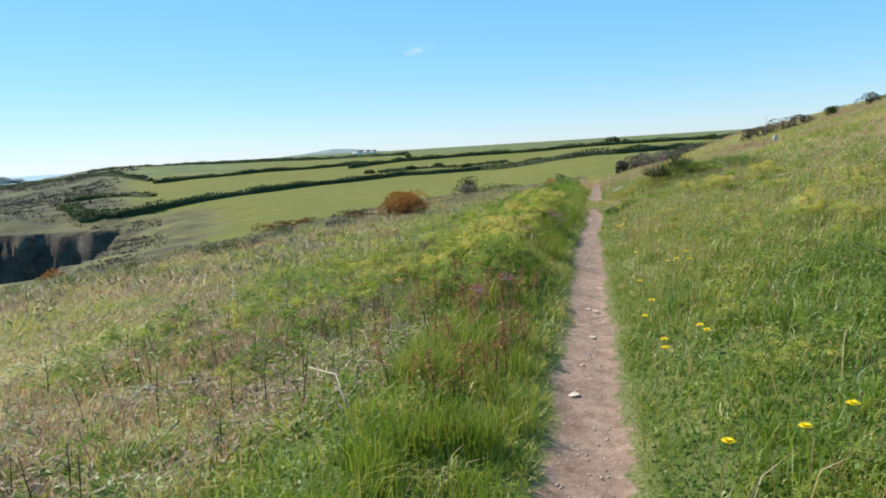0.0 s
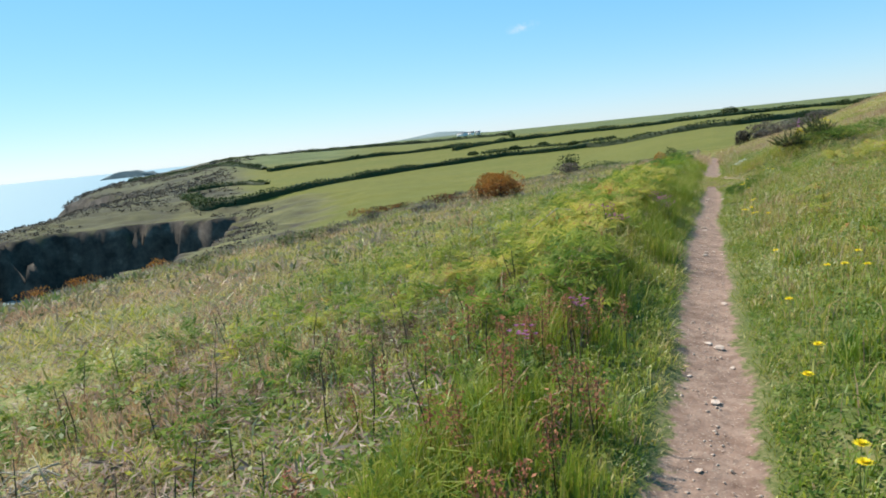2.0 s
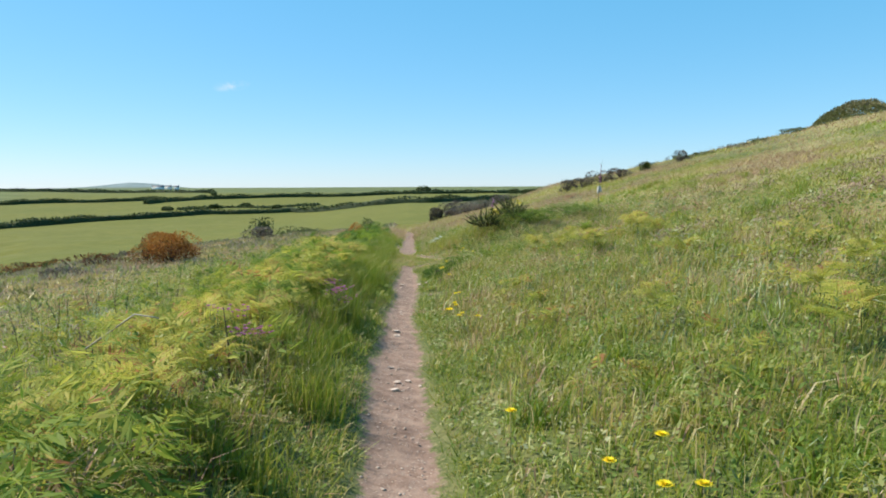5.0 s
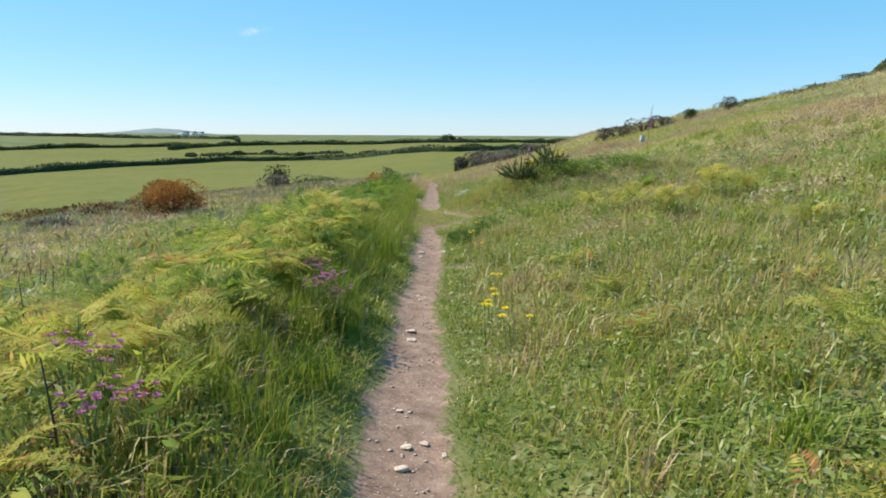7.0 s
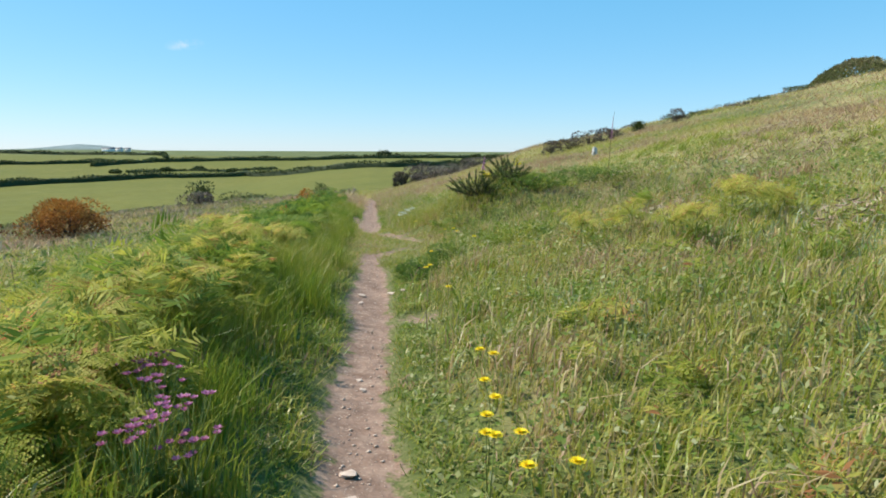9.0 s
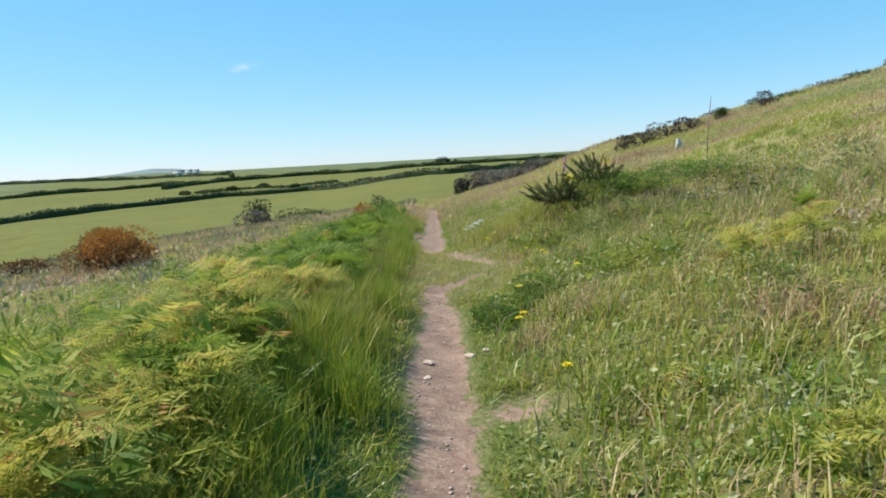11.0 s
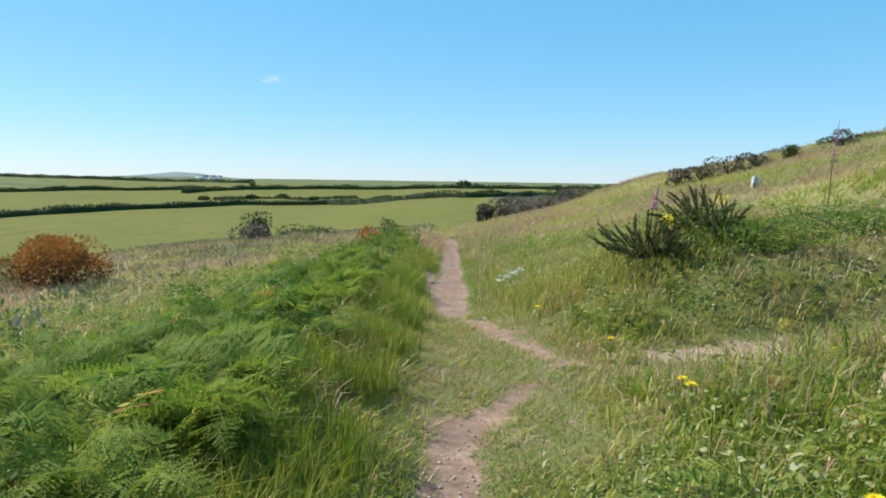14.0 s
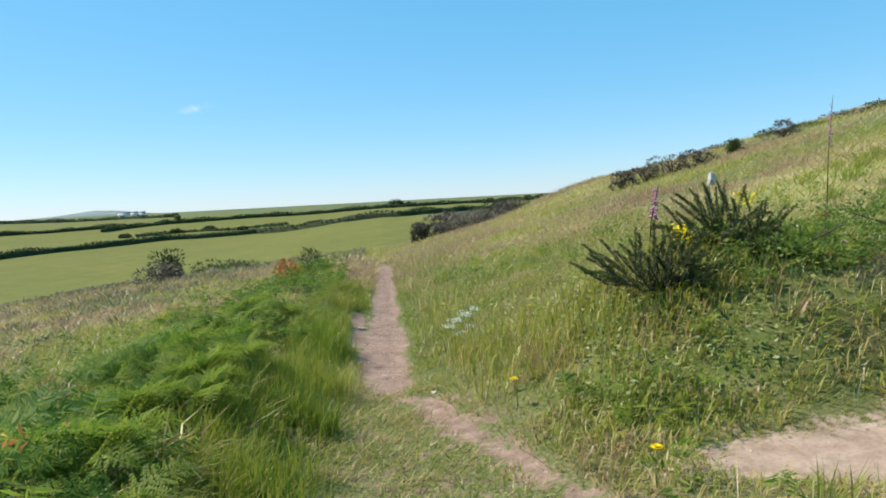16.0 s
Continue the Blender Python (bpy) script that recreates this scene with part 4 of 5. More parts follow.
def gorse_shrub(x, y, size):
    """A near gorse bush: upright green shoots set with spines."""
    b = root("gorse_bush", x, y, "dark green spiny gorse bush on the bank", "gorse", sink=0.02)
    b.scale = (size, size, size)
    woody = []
    for k in range(72):
        a, out = rng.uniform(0, 2 * math.pi), 0.75 * math.sqrt(rng.random())
        tip = np.array([math.cos(a) * out - 0.08, math.sin(a) * out * 0.8, rng.uniform(0.2, 0.62) * (1.15 - 0.75 * out)])
        mid = tip * np.array([0.55, 0.55, 0.35]) + rng.normal(0, 0.06, 3)
        mid[2] = max(mid[2], 0.04)
        woody.append(tube([(0, 0, 0), mid, tip], [0.014, 0.008, 0.003], 4))
        q = rng.random((300, 1)) ** 0.8
        base = mid + (tip - mid) * q + np.array([0, 0, 0.09]) * q * (1 - q)
        d = unit(rng.normal(0, 1, (300, 3)) + unit((tip - mid)[None]) * 0.9)
        along = d * (rng.uniform(0.015, 0.05, 300) * (1.15 - 0.6 * q[:, 0]))[:, None]
        across = unit(np.cross(along, rng.normal(0, 1, (300, 3)))) * 0.008
        part("shoot", mesh_of("shoot", *leaf_set(base, along, across, np.clip(rng.normal(0.3 + 0.35 * rng.random(), 0.2, 300) + 0.15 * q[:, 0], 0, 1)), GORSE), b)
    part("woody_base", mesh_of("woody_base", *merged(woody), None, WOOD), b, "brown woody stems")
    petals = 60
    f = np.array([0.2, 0.1, 0.44]) + rng.normal(0, 0.05, (petals, 3))
    part("blossom", mesh_of("blossom", *leaf_set(f, rng.normal(0, 0.02, (petals, 3)), rng.normal(0, 0.018, (petals, 3)), rng.random(petals)), YELLOW), b, "small yellow gorse blossom")
    return b


gorse_shrub(1.88, 21.95, 0.82)
gorse_shrub(2.5, 22.2, 0.8)
bush("bramble_bush", "leafy green bramble patch on the bank", "bush", 2.75, 21.9, 1.3, 0.34, HERB, 5200, 0.036, 0.4, 0.2, 0.2)
bush("bramble_bush", "leafy green bramble patch on the bank", "bush", 4.2, 22.4, 1.7, 0.45, HERB, 6000, 0.036, 0.4, 0.2, 0.2)
bush("bramble_bush", "low dark green herb clump beside the path", "bush", 0.55, 16.9, 0.75, 0.2, HERB, 2800, 0.034, 0.4, 0.15, 0.2)
bush("bramble_bush", "low dark green herb clump beside the path", "bush", 0.85, 17.3, 0.6, 0.22, HERB, 2400, 0.034, 0.4, 0.25, 0.2)
bush("bramble_bush", "leafy herb clump on the bank", "bush", 2.6, 6.6, 1.3, 0.28, HERB, 3600, 0.034, 0.4, 0.3, 0.2)



def coastal_scrub():
    """Dark scrub over the land round the cove."""
    n = 13000
    b, dist = np.radians(rng.uniform(-64, -36, n)), 48 + 560 * rng.random(n) ** 1.5
    x, y = dist * np.sin(b), 3 + dist * np.cos(b)
    k = (coast_distance(x, y) < -1.5) & (puffs(x, y, 22, 2) > 0.36 + 0.14 * rng.random(n)) & ((np.degrees(b) + 3 * waves(x, y, 60, 8) < -38.5) | (coast_distance(x, y) > -14))
    x, y, dist = x[k], y[k], dist[k]
    m = 12
    size = np.repeat(rng.uniform(0.15, 0.45, len(x)) * (0.6 + dist / 200), m)
    cx, cy = np.repeat(x, m), np.repeat(y, m)
    n = len(cx)
    d = unit(rng.normal(0, 1, (n, 3)) + np.array([0, 0, 0.5])) * np.array([2.4, 2.4, 0.7])
    foot = np.stack([cx, cy, height(cx, cy)], 1) + d * (size * 0.6)[:, None]
    along = unit(rng.normal(0, 1, (n, 3))) * size[:, None]
    across = unit(np.cross(along, rng.normal(0, 1, (n, 3)))) * (size * 0.5)[:, None]
    tone = np.repeat(rng.uniform(0.0, 0.65, len(x)), m) + rng.normal(0, 0.1, n)
    return new("coastal_scrub", mesh_of("coastal_scrub", *leaf_set(foot, along, across, tone), SCRUB))


tagged(coastal_scrub(), "dark brown scrub on the land round the cove", "scrub", kind="stuff")

# ---- hedges, trees and houses beyond ----


def hedge(label, line, tall, thick, per_metre, leaf):
    """A field hedge along a line of places on the ground."""
    b = root("hedge", *line[0], label, "hedge")
    ox, oy, oz = b.matrix_basis.translation
    pts = []
    for (ax, ay), (bx, by) in zip(line, line[1:]):
        steps = max(2, int(math.hypot(bx - ax, by - ay) / 4))
        pts += [(ax + (bx - ax) * q / steps, ay + (by - ay) * q / steps) for q in range(steps)]
    pts.append(line[-1])
    p = np.array(pts)
    z = height(p[:, 0], p[:, 1])
    d = unit(np.gradient(p, axis=0))
    side = np.stack([-d[:, 1], d[:, 0]], 1)
    tops = tall * (0.62 + 0.12 * np.sin(np.arange(len(p)) * 1.7) + 0.08 * np.sin(np.arange(len(p)) * 0.6))
    rows = [np.column_stack([p + side * thick * k, z + zz]) for k, zz in ((-0.5, -0.2), (-0.35, tops * 0.8), (0, tops), (0.35, tops * 0.8), (0.5, -0.2))]
    co = np.stack(rows, 1).reshape(-1, 3) - np.array([ox, oy, oz])
    loops = np.array([[i * 5 + j, i * 5 + j + 1, i * 5 + j + 6, i * 5 + j + 5] for i in range(len(p) - 1) for j in range(4)])
    part("hedge_bank", mesh_of("hedge_bank", co, loops.ravel(), np.full(len(loops), 4), np.zeros(len(co)), HEDGE), b)
    seg = np.hypot(*np.diff(p, axis=0).T)
    n = int(seg.sum() * per_metre * 2.5)
    at = rng.uniform(0, len(p) - 1.001, n)
    i = at.astype(int)
    q = (at - i)[:, None]
    c = p[i] * (1 - q) + p[i + 1] * q + side[i] * (rng.uniform(-0.5, 0.5, n) * thick)[:, None]
    lump = 0.75 + 0.3 * np.sin(at * 0.9) * np.sin(at * 0.37 + 1)
    base = np.column_stack([c, z[i] * (1 - q[:, 0]) + z[i + 1] * q[:, 0] + rng.uniform(0.2, 0.95, n) * tall * lump]) - np.array([ox, oy, oz])
    along = unit(rng.normal(0, 1, (n, 3)) + np.array([0, 0, 0.6])) * (leaf * rng.uniform(0.6, 1.4, n))[:, None]
    across = unit(np.cross(along, rng.normal(0, 1, (n, 3)))) * leaf * 0.6
    part("leafage", mesh_of("leafage", *leaf_set(base, along, across, np.clip(0.35 + 0.3 * np.sin(at * 0.23) + rng.normal(0, 0.2, n), 0, 1)), HEDGE), b)["kind"] = "stuff"
    return b


hedge("dark green field hedge across the near pasture", [(-121, 154), (-111, 169), (-109, 196), (-97, 232), (-75, 260), (-45, 270), (-10, 241), (9, 235), (30, 262), (60, 262)], 2.5, 2.2, 16, 0.6)
hedge("dark green hedge along the middle pasture", [(-188, 264), (-181, 286), (-163, 322), (-143, 345), (-126, 371)], 2.0, 2.0, 14, 0.7)
hedge("dark scrubby field bank on the coast land", [polar(-46, 540), polar(-43, 500), polar(-39, 420), polar(-36, 335)], 2.2, 3.0, 9, 0.8)
hedge("dark scrubby field bank on the coast land", [polar(-42, 255), polar(-39.5, 262), polar(-37.5, 258), polar(-36, 248)], 1.8, 3.0, 12, 0.7)
hedge("dark hedge on the far coast hill", [polar(-40, 800), polar(-36, 760), polar(-30, 720), polar(-24, 690)], 2.6, 3.0, 6, 1.2)
hedge("dark hedge rising to the skyline", [(-122, 330), (-110, 379), (-66, 404), (-18, 416), (40, 440), (82, 448), (150, 440)], 2.5, 2.4, 10, 0.9)
hedge("broken hedge inside the middle pasture", [(-95, 292), (-80, 305), (-55, 312), (-40, 318)], 1.0, 2.0, 7, 0.8)
hedge("dark hedge on the far coast hill", [(-330, 520), (-250, 520), (-140, 500), (-118, 430)], 2.6, 2.4, 8, 1.0)
hedge("scrubby bank above the cove", [(-121, 154), (-128, 150), (-137, 158), (-150, 168)], 2.6, 4.0, 20, 0.8)


def tree(x, y, tall, wide, label, group=""):
    b = root("tree", x, y, label, "tree", group, sink=0.1)
    limbs = [tube([(0, 0, 0), (0.1, 0, tall * 0.35), (0.05, 0.1, tall * 0.7)], [tall * 0.04, tall * 0.03, tall * 0.01], 6)]
    for k in range(5):
        a = k * 1.3
        limbs.append(tube([(0.08, 0, tall * 0.3), (math.cos(a) * wide * 0.2, math.sin(a) * wide * 0.2, tall * 0.55), (math.cos(a) * wide * 0.36, math.sin(a) * wide * 0.36, tall * 0.68)], [tall * 0.02, tall * 0.014, tall * 0.005], 5))
    part("trunk", mesh_of("trunk", *merged(limbs), None, WOOD), b)
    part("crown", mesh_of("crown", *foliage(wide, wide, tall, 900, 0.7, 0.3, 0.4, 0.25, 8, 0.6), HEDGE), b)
    return b


tree(8.5, 446, 6.0, 7.0, "round dark field tree on the skyline", "trees on the skyline")
tree(13, 448, 5.0, 6.0, "round dark field tree on the skyline", "trees on the skyline")
tree(18, 449, 3.6, 5.0, "low dark field tree on the skyline", "trees on the skyline")
for q in range(9):
    tree(62 + 7 * q + rng.uniform(-2, 2), 420 + rng.uniform(-12, 12), rng.uniform(2.5, 4.5), rng.uniform(5, 8), "low dark tree along the far hedge", "trees along the far hedge")
for q in range(4):
    tree(-96 + 14 * q + rng.uniform(-6, 6), 292 + 6 * q + rng.uniform(-10, 10), rng.uniform(1.2, 2.0), rng.uniform(3, 5), "low scrubby thorn in the middle pasture", "thorns in the pasture")


def box_mesh(name, x0, x1, y0, y1, z0, z1, mat, ridge=0.0):
    """A box, or with ridge a gabled roof that rises that far above its eaves."""
    co = [(x, y, z) for z in (z0, z1) for x, y in ((x0, y0), (x1, y0), (x1, y1), (x0, y1))]
    f = [(3, 2, 1, 0), (4, 5, 6, 7), (0, 1, 5, 4), (1, 2, 6, 5), (2, 3, 7, 6), (3, 0, 4, 7)]
    if ridge:
        m = (y0 + y1) / 2
        co += [(x0, m, z1 + ridge), (x1, m, z1 + ridge)]
        f = [(3, 2, 1, 0), (0, 1, 5, 4), (2, 3, 7, 6), (4, 5, 9, 8), (6, 7, 8, 9), (1, 2, 6, 9, 5), (3, 0, 4, 8, 7)]
    loops = np.array([i for face in f for i in face])
    return mesh_of(name, np.array(co, float), loops, np.array([len(face) for face in f]), None, mat)


def cottage(bearing, dist, wide, turn):
    x, y = polar(bearing, dist)
    b = root("cottage", x, y, "white limewashed cottage with a slate roof", "house", "cottages below the far hill", turn=turn)
    part("wall", box_mesh("wall", -wide / 2, wide / 2, -3.5, 3.5, -2, 5, LIMEWASH), b)
    part("roof", box_mesh("roof", -wide / 2 - 0.3, wide / 2 + 0.3, -3.9, 3.9, 5, 5.2, SLATE, 2.6), b)
    part("chimney", box_mesh("chimney", wide / 2 - 1.3, wide / 2 - 0.2, -0.5, 0.5, 6, 9, LIMEWASH), b)
    for k in (-0.3, 0.0, 0.3):
        part("window", box_mesh("window", wide * k - 0.6, wide * k + 0.6, -3.6, -3.45, 2.2, 3.8, DARK_GLASS), b)


cottage(-19.6, 1450, 22, 12)
cottage(-18.9, 1460, 14, -5)
cottage(-18.3, 1440, 10, 20)


def rock_mesh(name, sx, sy, sz, rough, seed, mat, detail=2, peak=0.0):
    bm = bmesh.new()
    bmesh.ops.create_icosphere(bm, subdivisions=detail, radius=1)
    for v in bm.verts:
        p = v.co.copy()
        k = 1 + rough * noise.noise(p * 1.3 + Vector((seed * 7.1, seed * 3.3, 0))) + rough * 0.5 * noise.noise(p * 3.1 + Vector((seed, 0, 5)))
        q = Vector((max(-0.82, min(0.82, p.x * k)), max(-0.82, min(0.82, p.y * k)), max(-0.8, min(0.75, p.z * k))))
        taper = 1 - peak * (q.z + 0.8) / 1.6
        v.co = (q.x * sx * taper, q.y * sy * taper, q.z * sz)
    me = bpy.data.meshes.new(name)
    bm.to_mesh(me)
    bm.free()
    me.materials.append(mat)
    return me


def sea_rock(bearing, dist, sx, sy, sz, z, label, seed, category="rock", mat=None, peak=0.0):
    x, y = polar(bearing, dist)
    ob = new("sea_rock", rock_mesh("sea_rock", sx, sy, sz, 0.45, seed, mat or CLIFF, 4, peak))
    ob.matrix_basis = pose(x, y, z, 0, 0, -bearing)
    return tagged(ob, label, category)


sea_rock(-61.6, 132, 6.0, 8, 11, -17.5, "dark square sea stack below the cliffs", 1)
sea_rock(-58.6, 136, 2.6, 4, 9, -19.5, "dark pointed rock in the cove", 2)
sea_rock(-57.6, 150, 3.0, 5, 10, -21, "dark jagged rock off the headland", 3)
sea_rock(-57.2, 186, 2.6, 4, 7, -20.5, "dark rock pillar at the headland's tip", 4)
sea_rock(-59.6, 128, 3.0, 3, 6, -22, "grey boulder at the foot of the cliffs", 5)
sea_rock(-46.0, 2300, 140, 60, 22, -23, "low dark island out at sea", 6, "island", ISLAND, 0.75)
sea_rock(-44.4, 2500, 40, 40, 10, -23, "low dark skerry out at sea", 7, "island", ISLAND, 0.75)

pale = new("boulder", rock_mesh("boulder", 0.14, 0.12, 0.2, 0.8, 9, PALE_ROCK, 3, 0.5))
pale.matrix_basis = pose(7.6, 32.6, float(height(7.6, 32.6)) + 0.14, 0, 0, 20)
tagged(pale, "pale pointed boulder on the grassy bank", "rock")

# ---- stones on the path ----
STONES = [(-0.08, 5.82, 6), (-0.19, 4.37, 8), (-0.12, 6.85, 6), (-0.22, 6.19, 4), (0, 8.02, 6), (-0.15, 5.03, 4), (-0.05, 6.78, 7), (0.02, 6.43, 4), (-0.17, 10.11, 7), (-0.19, 12, 7), (-0.21, 10.73, 4), (-0.16, 10.32, 6),
          (-0.08, 10.38, 5), (0.01, 10.29, 4), (-0.19, 15.59, 5), (-0.15, 13.26, 4), (-0.2, 12.22, 8), (-0.17, 13.42, 4), (-0.18, 15.9, 9), (0.1, 16.07, 8), (0.21, 16.11, 5), (0.25, 22.2, 5), (-0.37, 25.9, 14), (1.2, 20.3, 6)]
SHAPES = [rock_mesh("stone", 1, rng.uniform(0.55, 0.95), rng.uniform(0.22, 0.36), 0.8, 20 + k, STONE) for k in range(5)]
for k, (sx, sy, cm) in enumerate(STONES):
    ob = new("stone", SHAPES[k % 5])
    r = cm * 0.0052
    ob.matrix_basis = pose(sx, sy, float(height(sx, sy)) + r * 0.25, rng.uniform(-8, 8), rng.uniform(-8, 8), rng.uniform(0, 360)) @ Matrix.Diagonal((r, r, r, 1))
    tagged(ob, "pale flat stone sunk in the earth path", "stone", "stones on the path")


def gravel():
    """Loose chips on the bare earth."""
    n = 6000
    y = rng.uniform(1, 34, n)
    x = path_x(y) + rng.normal(0, 0.14, n)
    x2, y2 = rng.uniform(0.1, 4, 900), rng.uniform(19.3, 22.4, 900)
    x, y = np.concatenate([x, x2]), np.concatenate([y, y2])
    k = bare(x, y) > 0.5
    x, y = x[k], y[k]
    n = len(x)
    r = 0.0025 + 0.011 * rng.random(n) ** 4
    oct6 = np.array([(1, 0, 0), (0, 1, 0), (-1, 0, 0), (0, -1, 0), (0, 0, 0.4), (0, 0, -0.5)], float)
    co = np.stack([x, y, height(x, y) + r * 0.3], 1)[:, None] + oct6[None] * rng.uniform(0.6, 1.3, (n, 6, 1)) * r[:, None, None]
    tri = np.array([0, 1, 4, 1, 2, 4, 2, 3, 4, 3, 0, 4, 1, 0, 5, 2, 1, 5, 3, 2, 5, 0, 3, 5])
    return new("gravel", mesh_of("gravel", co.reshape(-1, 3), (np.arange(n)[:, None] * 6 + tri).ravel(), np.full(n * 8, 3), None, STONE))


tagged(gravel(), "small loose stone chips on the earth path", "gravel", kind="stuff")

# ---- flowers and stalks ----


def petals(name, count, long, wide, lift, mat, at=(0, 0, 0), rows=1):
    base, along, across = [], [], []
    for row in range(rows):
        for k in range(count):
            a = 2 * math.pi * (k + 0.5 * row) / count
            d = np.array([math.cos(a), math.sin(a), lift + 0.5 * row])
            base.append(np.array(at) + d * 0.002), along.append(d / np.linalg.norm(d) * long * (1 - 0.3 * row))
            across.append(np.array([-math.sin(a), math.cos(a), 0]) * wide)
    n = len(base)
    return mesh_of(name, *leaf_set(np.array(base), np.array(along), np.array(across), rng.random(n)), mat)


def hawkbit(tall, lean):
    b = new("hawkbit")
    tagged(b, "yellow dandelion-like flower on a thin stalk", "flower", "yellow flowers beside the path")
    top = (lean, 0.02, tall)
    part("stem", mesh_of("stem", *tube([(0, 0, -0.02), (lean * 0.3, 0, tall * 0.5), top], [0.003, 0.0025, 0.002], 4), None, STALK), b)
    part("flower_head", petals("flower_head", 13, 0.033, 0.014, 0.2, YELLOW, top, 3), b)
    part("leaf", petals("leaf", 5, 0.08, 0.016, 0.3, HERB), b)
    return b


HAWKBITS = [hawkbit(0.22, 0.02), hawkbit(0.18, -0.03), hawkbit(0.26, 0.03)]
YELLOWS = [(1.06, 3.24), (0.91, 3.16), (0.49, 2.99), (0.43, 4.87), (0.38, 5.75), (0.41, 5.98), (0.68, 5.05), (0.77, 8.1), (0.93, 8.07), (0.69, 4.9), (0.42, 4.74), (0.8, 7.63), (0.97, 7.6), (0.41, 7.2), (0.43, 8.67), (0.4, 12.43),
           (0.46, 12.7), (0.31, 11.9), (0.49, 13.05), (1.05, 20.1), (0.51, 12.8), (0.36, 12.2), (0.43, 12.1), (0.32, 11.99), (0.43, 11.71), (0.55, 11.76), (0.48, 14.7), (0.45, 16.13), (1.04, 18.6), (1.03, 17.02), (0.44, 15.95),
           (0.62, 17.14), (0.93, 18.18), (1.28, 27.1), (0.71, 21.4), (0.6, 25.4), (1.4, 23.9), (1.2, 23.2)]
for k, (fx, fy) in enumerate(YELLOWS):
    z = float(height(fx, fy))
    m = pose(fx, fy, z, 0, 0, rng.uniform(0, 360))
    if k < 3:
        HAWKBITS[k].matrix_basis = m
    else:
        copy_thing(HAWKBITS[k % 3], m)


def campion(tall, heads):
    b = new("campion")
    tagged(b, "pink flowering campion among the bracken", "flower", "pink flowers beside the path")
    for k in range(heads):
        a = k * 2.4
        top = (math.cos(a) * 0.02 * (k % 4 + 1), math.sin(a) * 0.02 * (k % 4 + 1), tall * rng.uniform(0.8, 1.0))
        st = part("stem", mesh_of("stem", *tube([(0, 0, -0.02), (top[0] * 0.4, top[1] * 0.4, tall * 0.6), top], [0.002, 0.0018, 0.0012], 4), None, STALK), b)
        part("blossom", petals("blossom", 6, 0.016, 0.013, 0.7, PINK, top, 2), st, "pink blossom")
    part("leaf", petals("leaf", 6, 0.07, 0.026, 0.5, HERB, (0, 0, tall * 0.45)), b)
    return b


PINKS = [(-1.13, 9.66), (-0.97, 9.52), (-1.29, 9.72), (-0.85, 12.11), (-0.7, 11.55), (-0.89, 12.0), (-0.66, 11.7), (-0.62, 11.55), (-0.78, 11.8), (-0.83, 6.18), (-0.96, 5.3), (-1.05, 9.4), (-0.72, 11.42)]
CAMPIONS = [campion(0.38, 12), campion(0.33, 14)]
for k, (fx, fy) in enumerate(PINKS):
    m = pose(fx, fy, float(height(fx, fy)), 0, 0, rng.uniform(0, 360))
    if k < 2:
        CAMPIONS[k].matrix_basis = m
    else:
        copy_thing(CAMPIONS[k % 2], m)


def sorrel(tall):
    b = new("sorrel")
    tagged(b, "rust-red seeding sorrel spike in the grass", "sorrel", "sorrel beside the path")
    part("stem", mesh_of("stem", *tube([(0, 0, -0.02), (0.01, 0.01, tall * 0.5), (0.03, 0, tall)], [0.004, 0.003, 0.0015], 4), None, DEAD_STALK), b)
    n = 150
    q = rng.uniform(0.45, 1, n)
    base = np.stack([0.03 * q, np.zeros(n), tall * q], 1) + rng.normal(0, 0.02, (n, 3)) * (1.35 - q)[:, None] * 1.8
    part("seed_spike", mesh_of("seed_spike", *leaf_set(base, rng.normal(0, 0.008, (n, 3)), rng.normal(0, 0.008, (n, 3)), rng.random(n)), DOCK), b, "rust-red seed spike")["kind"] = "stuff"
    return b


REDS = [(-0.87, 6.04), (-1.01, 5.8), (-1.09, 5.4), (-1.07, 5.23), (-1.03, 6.63), (-1.04, 5.74), (-0.96, 5.7), (-0.67, 4.14), (-0.81, 3.64), (-1.75, 5.25), (-0.57, 5.02), (-0.95, 4.98), (-0.87, 6.15), (-1.05, 5.65), (-0.95, 4.87),
        (-0.64, 4.47), (-0.99, 4.45), (-0.55, 4.9), (-1.7, 4.84)]
REDS += [(-rng.uniform(0.5, 1.7), rng.uniform(3.4, 6.4)) for _ in range(22)]
SORRELS = [sorrel(0.36), sorrel(0.31), sorrel(0.41)]
for k, (fx, fy) in enumerate(REDS):
    m = pose(fx, fy, float(height(fx, fy)), rng.uniform(-8, 8), rng.uniform(-8, 8), rng.uniform(0, 360))
    if k < 3:
        SORRELS[k].matrix_basis = m
    else:
        copy_thing(SORRELS[k % 3], m)


def foxglove(x, y, tall, lean):
    b = root("foxglove", x, y, "tall purple foxglove spike on the bank", "foxglove", "foxgloves on the bank")
    top = np.array([lean, 0.0, tall])
    st = part("stem", mesh_of("stem", *tube([(0, 0, -0.05), top * np.array([0.3, 1, 0.5]), top], [0.008, 0.006, 0.003], 5), None, DEAD_STALK), b)
    for k in range(18):
        q = 0.58 + 0.37 * k / 18
        a = k * 2.4
        c = np.array([lean * (0.3 + 0.7 * (q - 0.3)), 0, tall * q])
        out = np.array([math.cos(a), math.sin(a), -0.6])
        size = 0.05 * (1.25 - q)
        part("bell", mesh_of("bell", *tube([c, c + out * size * 0.5, c + out * size * 1.1], [0.004, size * 0.26, size * 0.36], 6), None, PURPLE_BELL), st, "purple bell flower")
    part("leaf", petals("leaf", 7, 0.18, 0.06, 0.4, HERB), b)
    return b


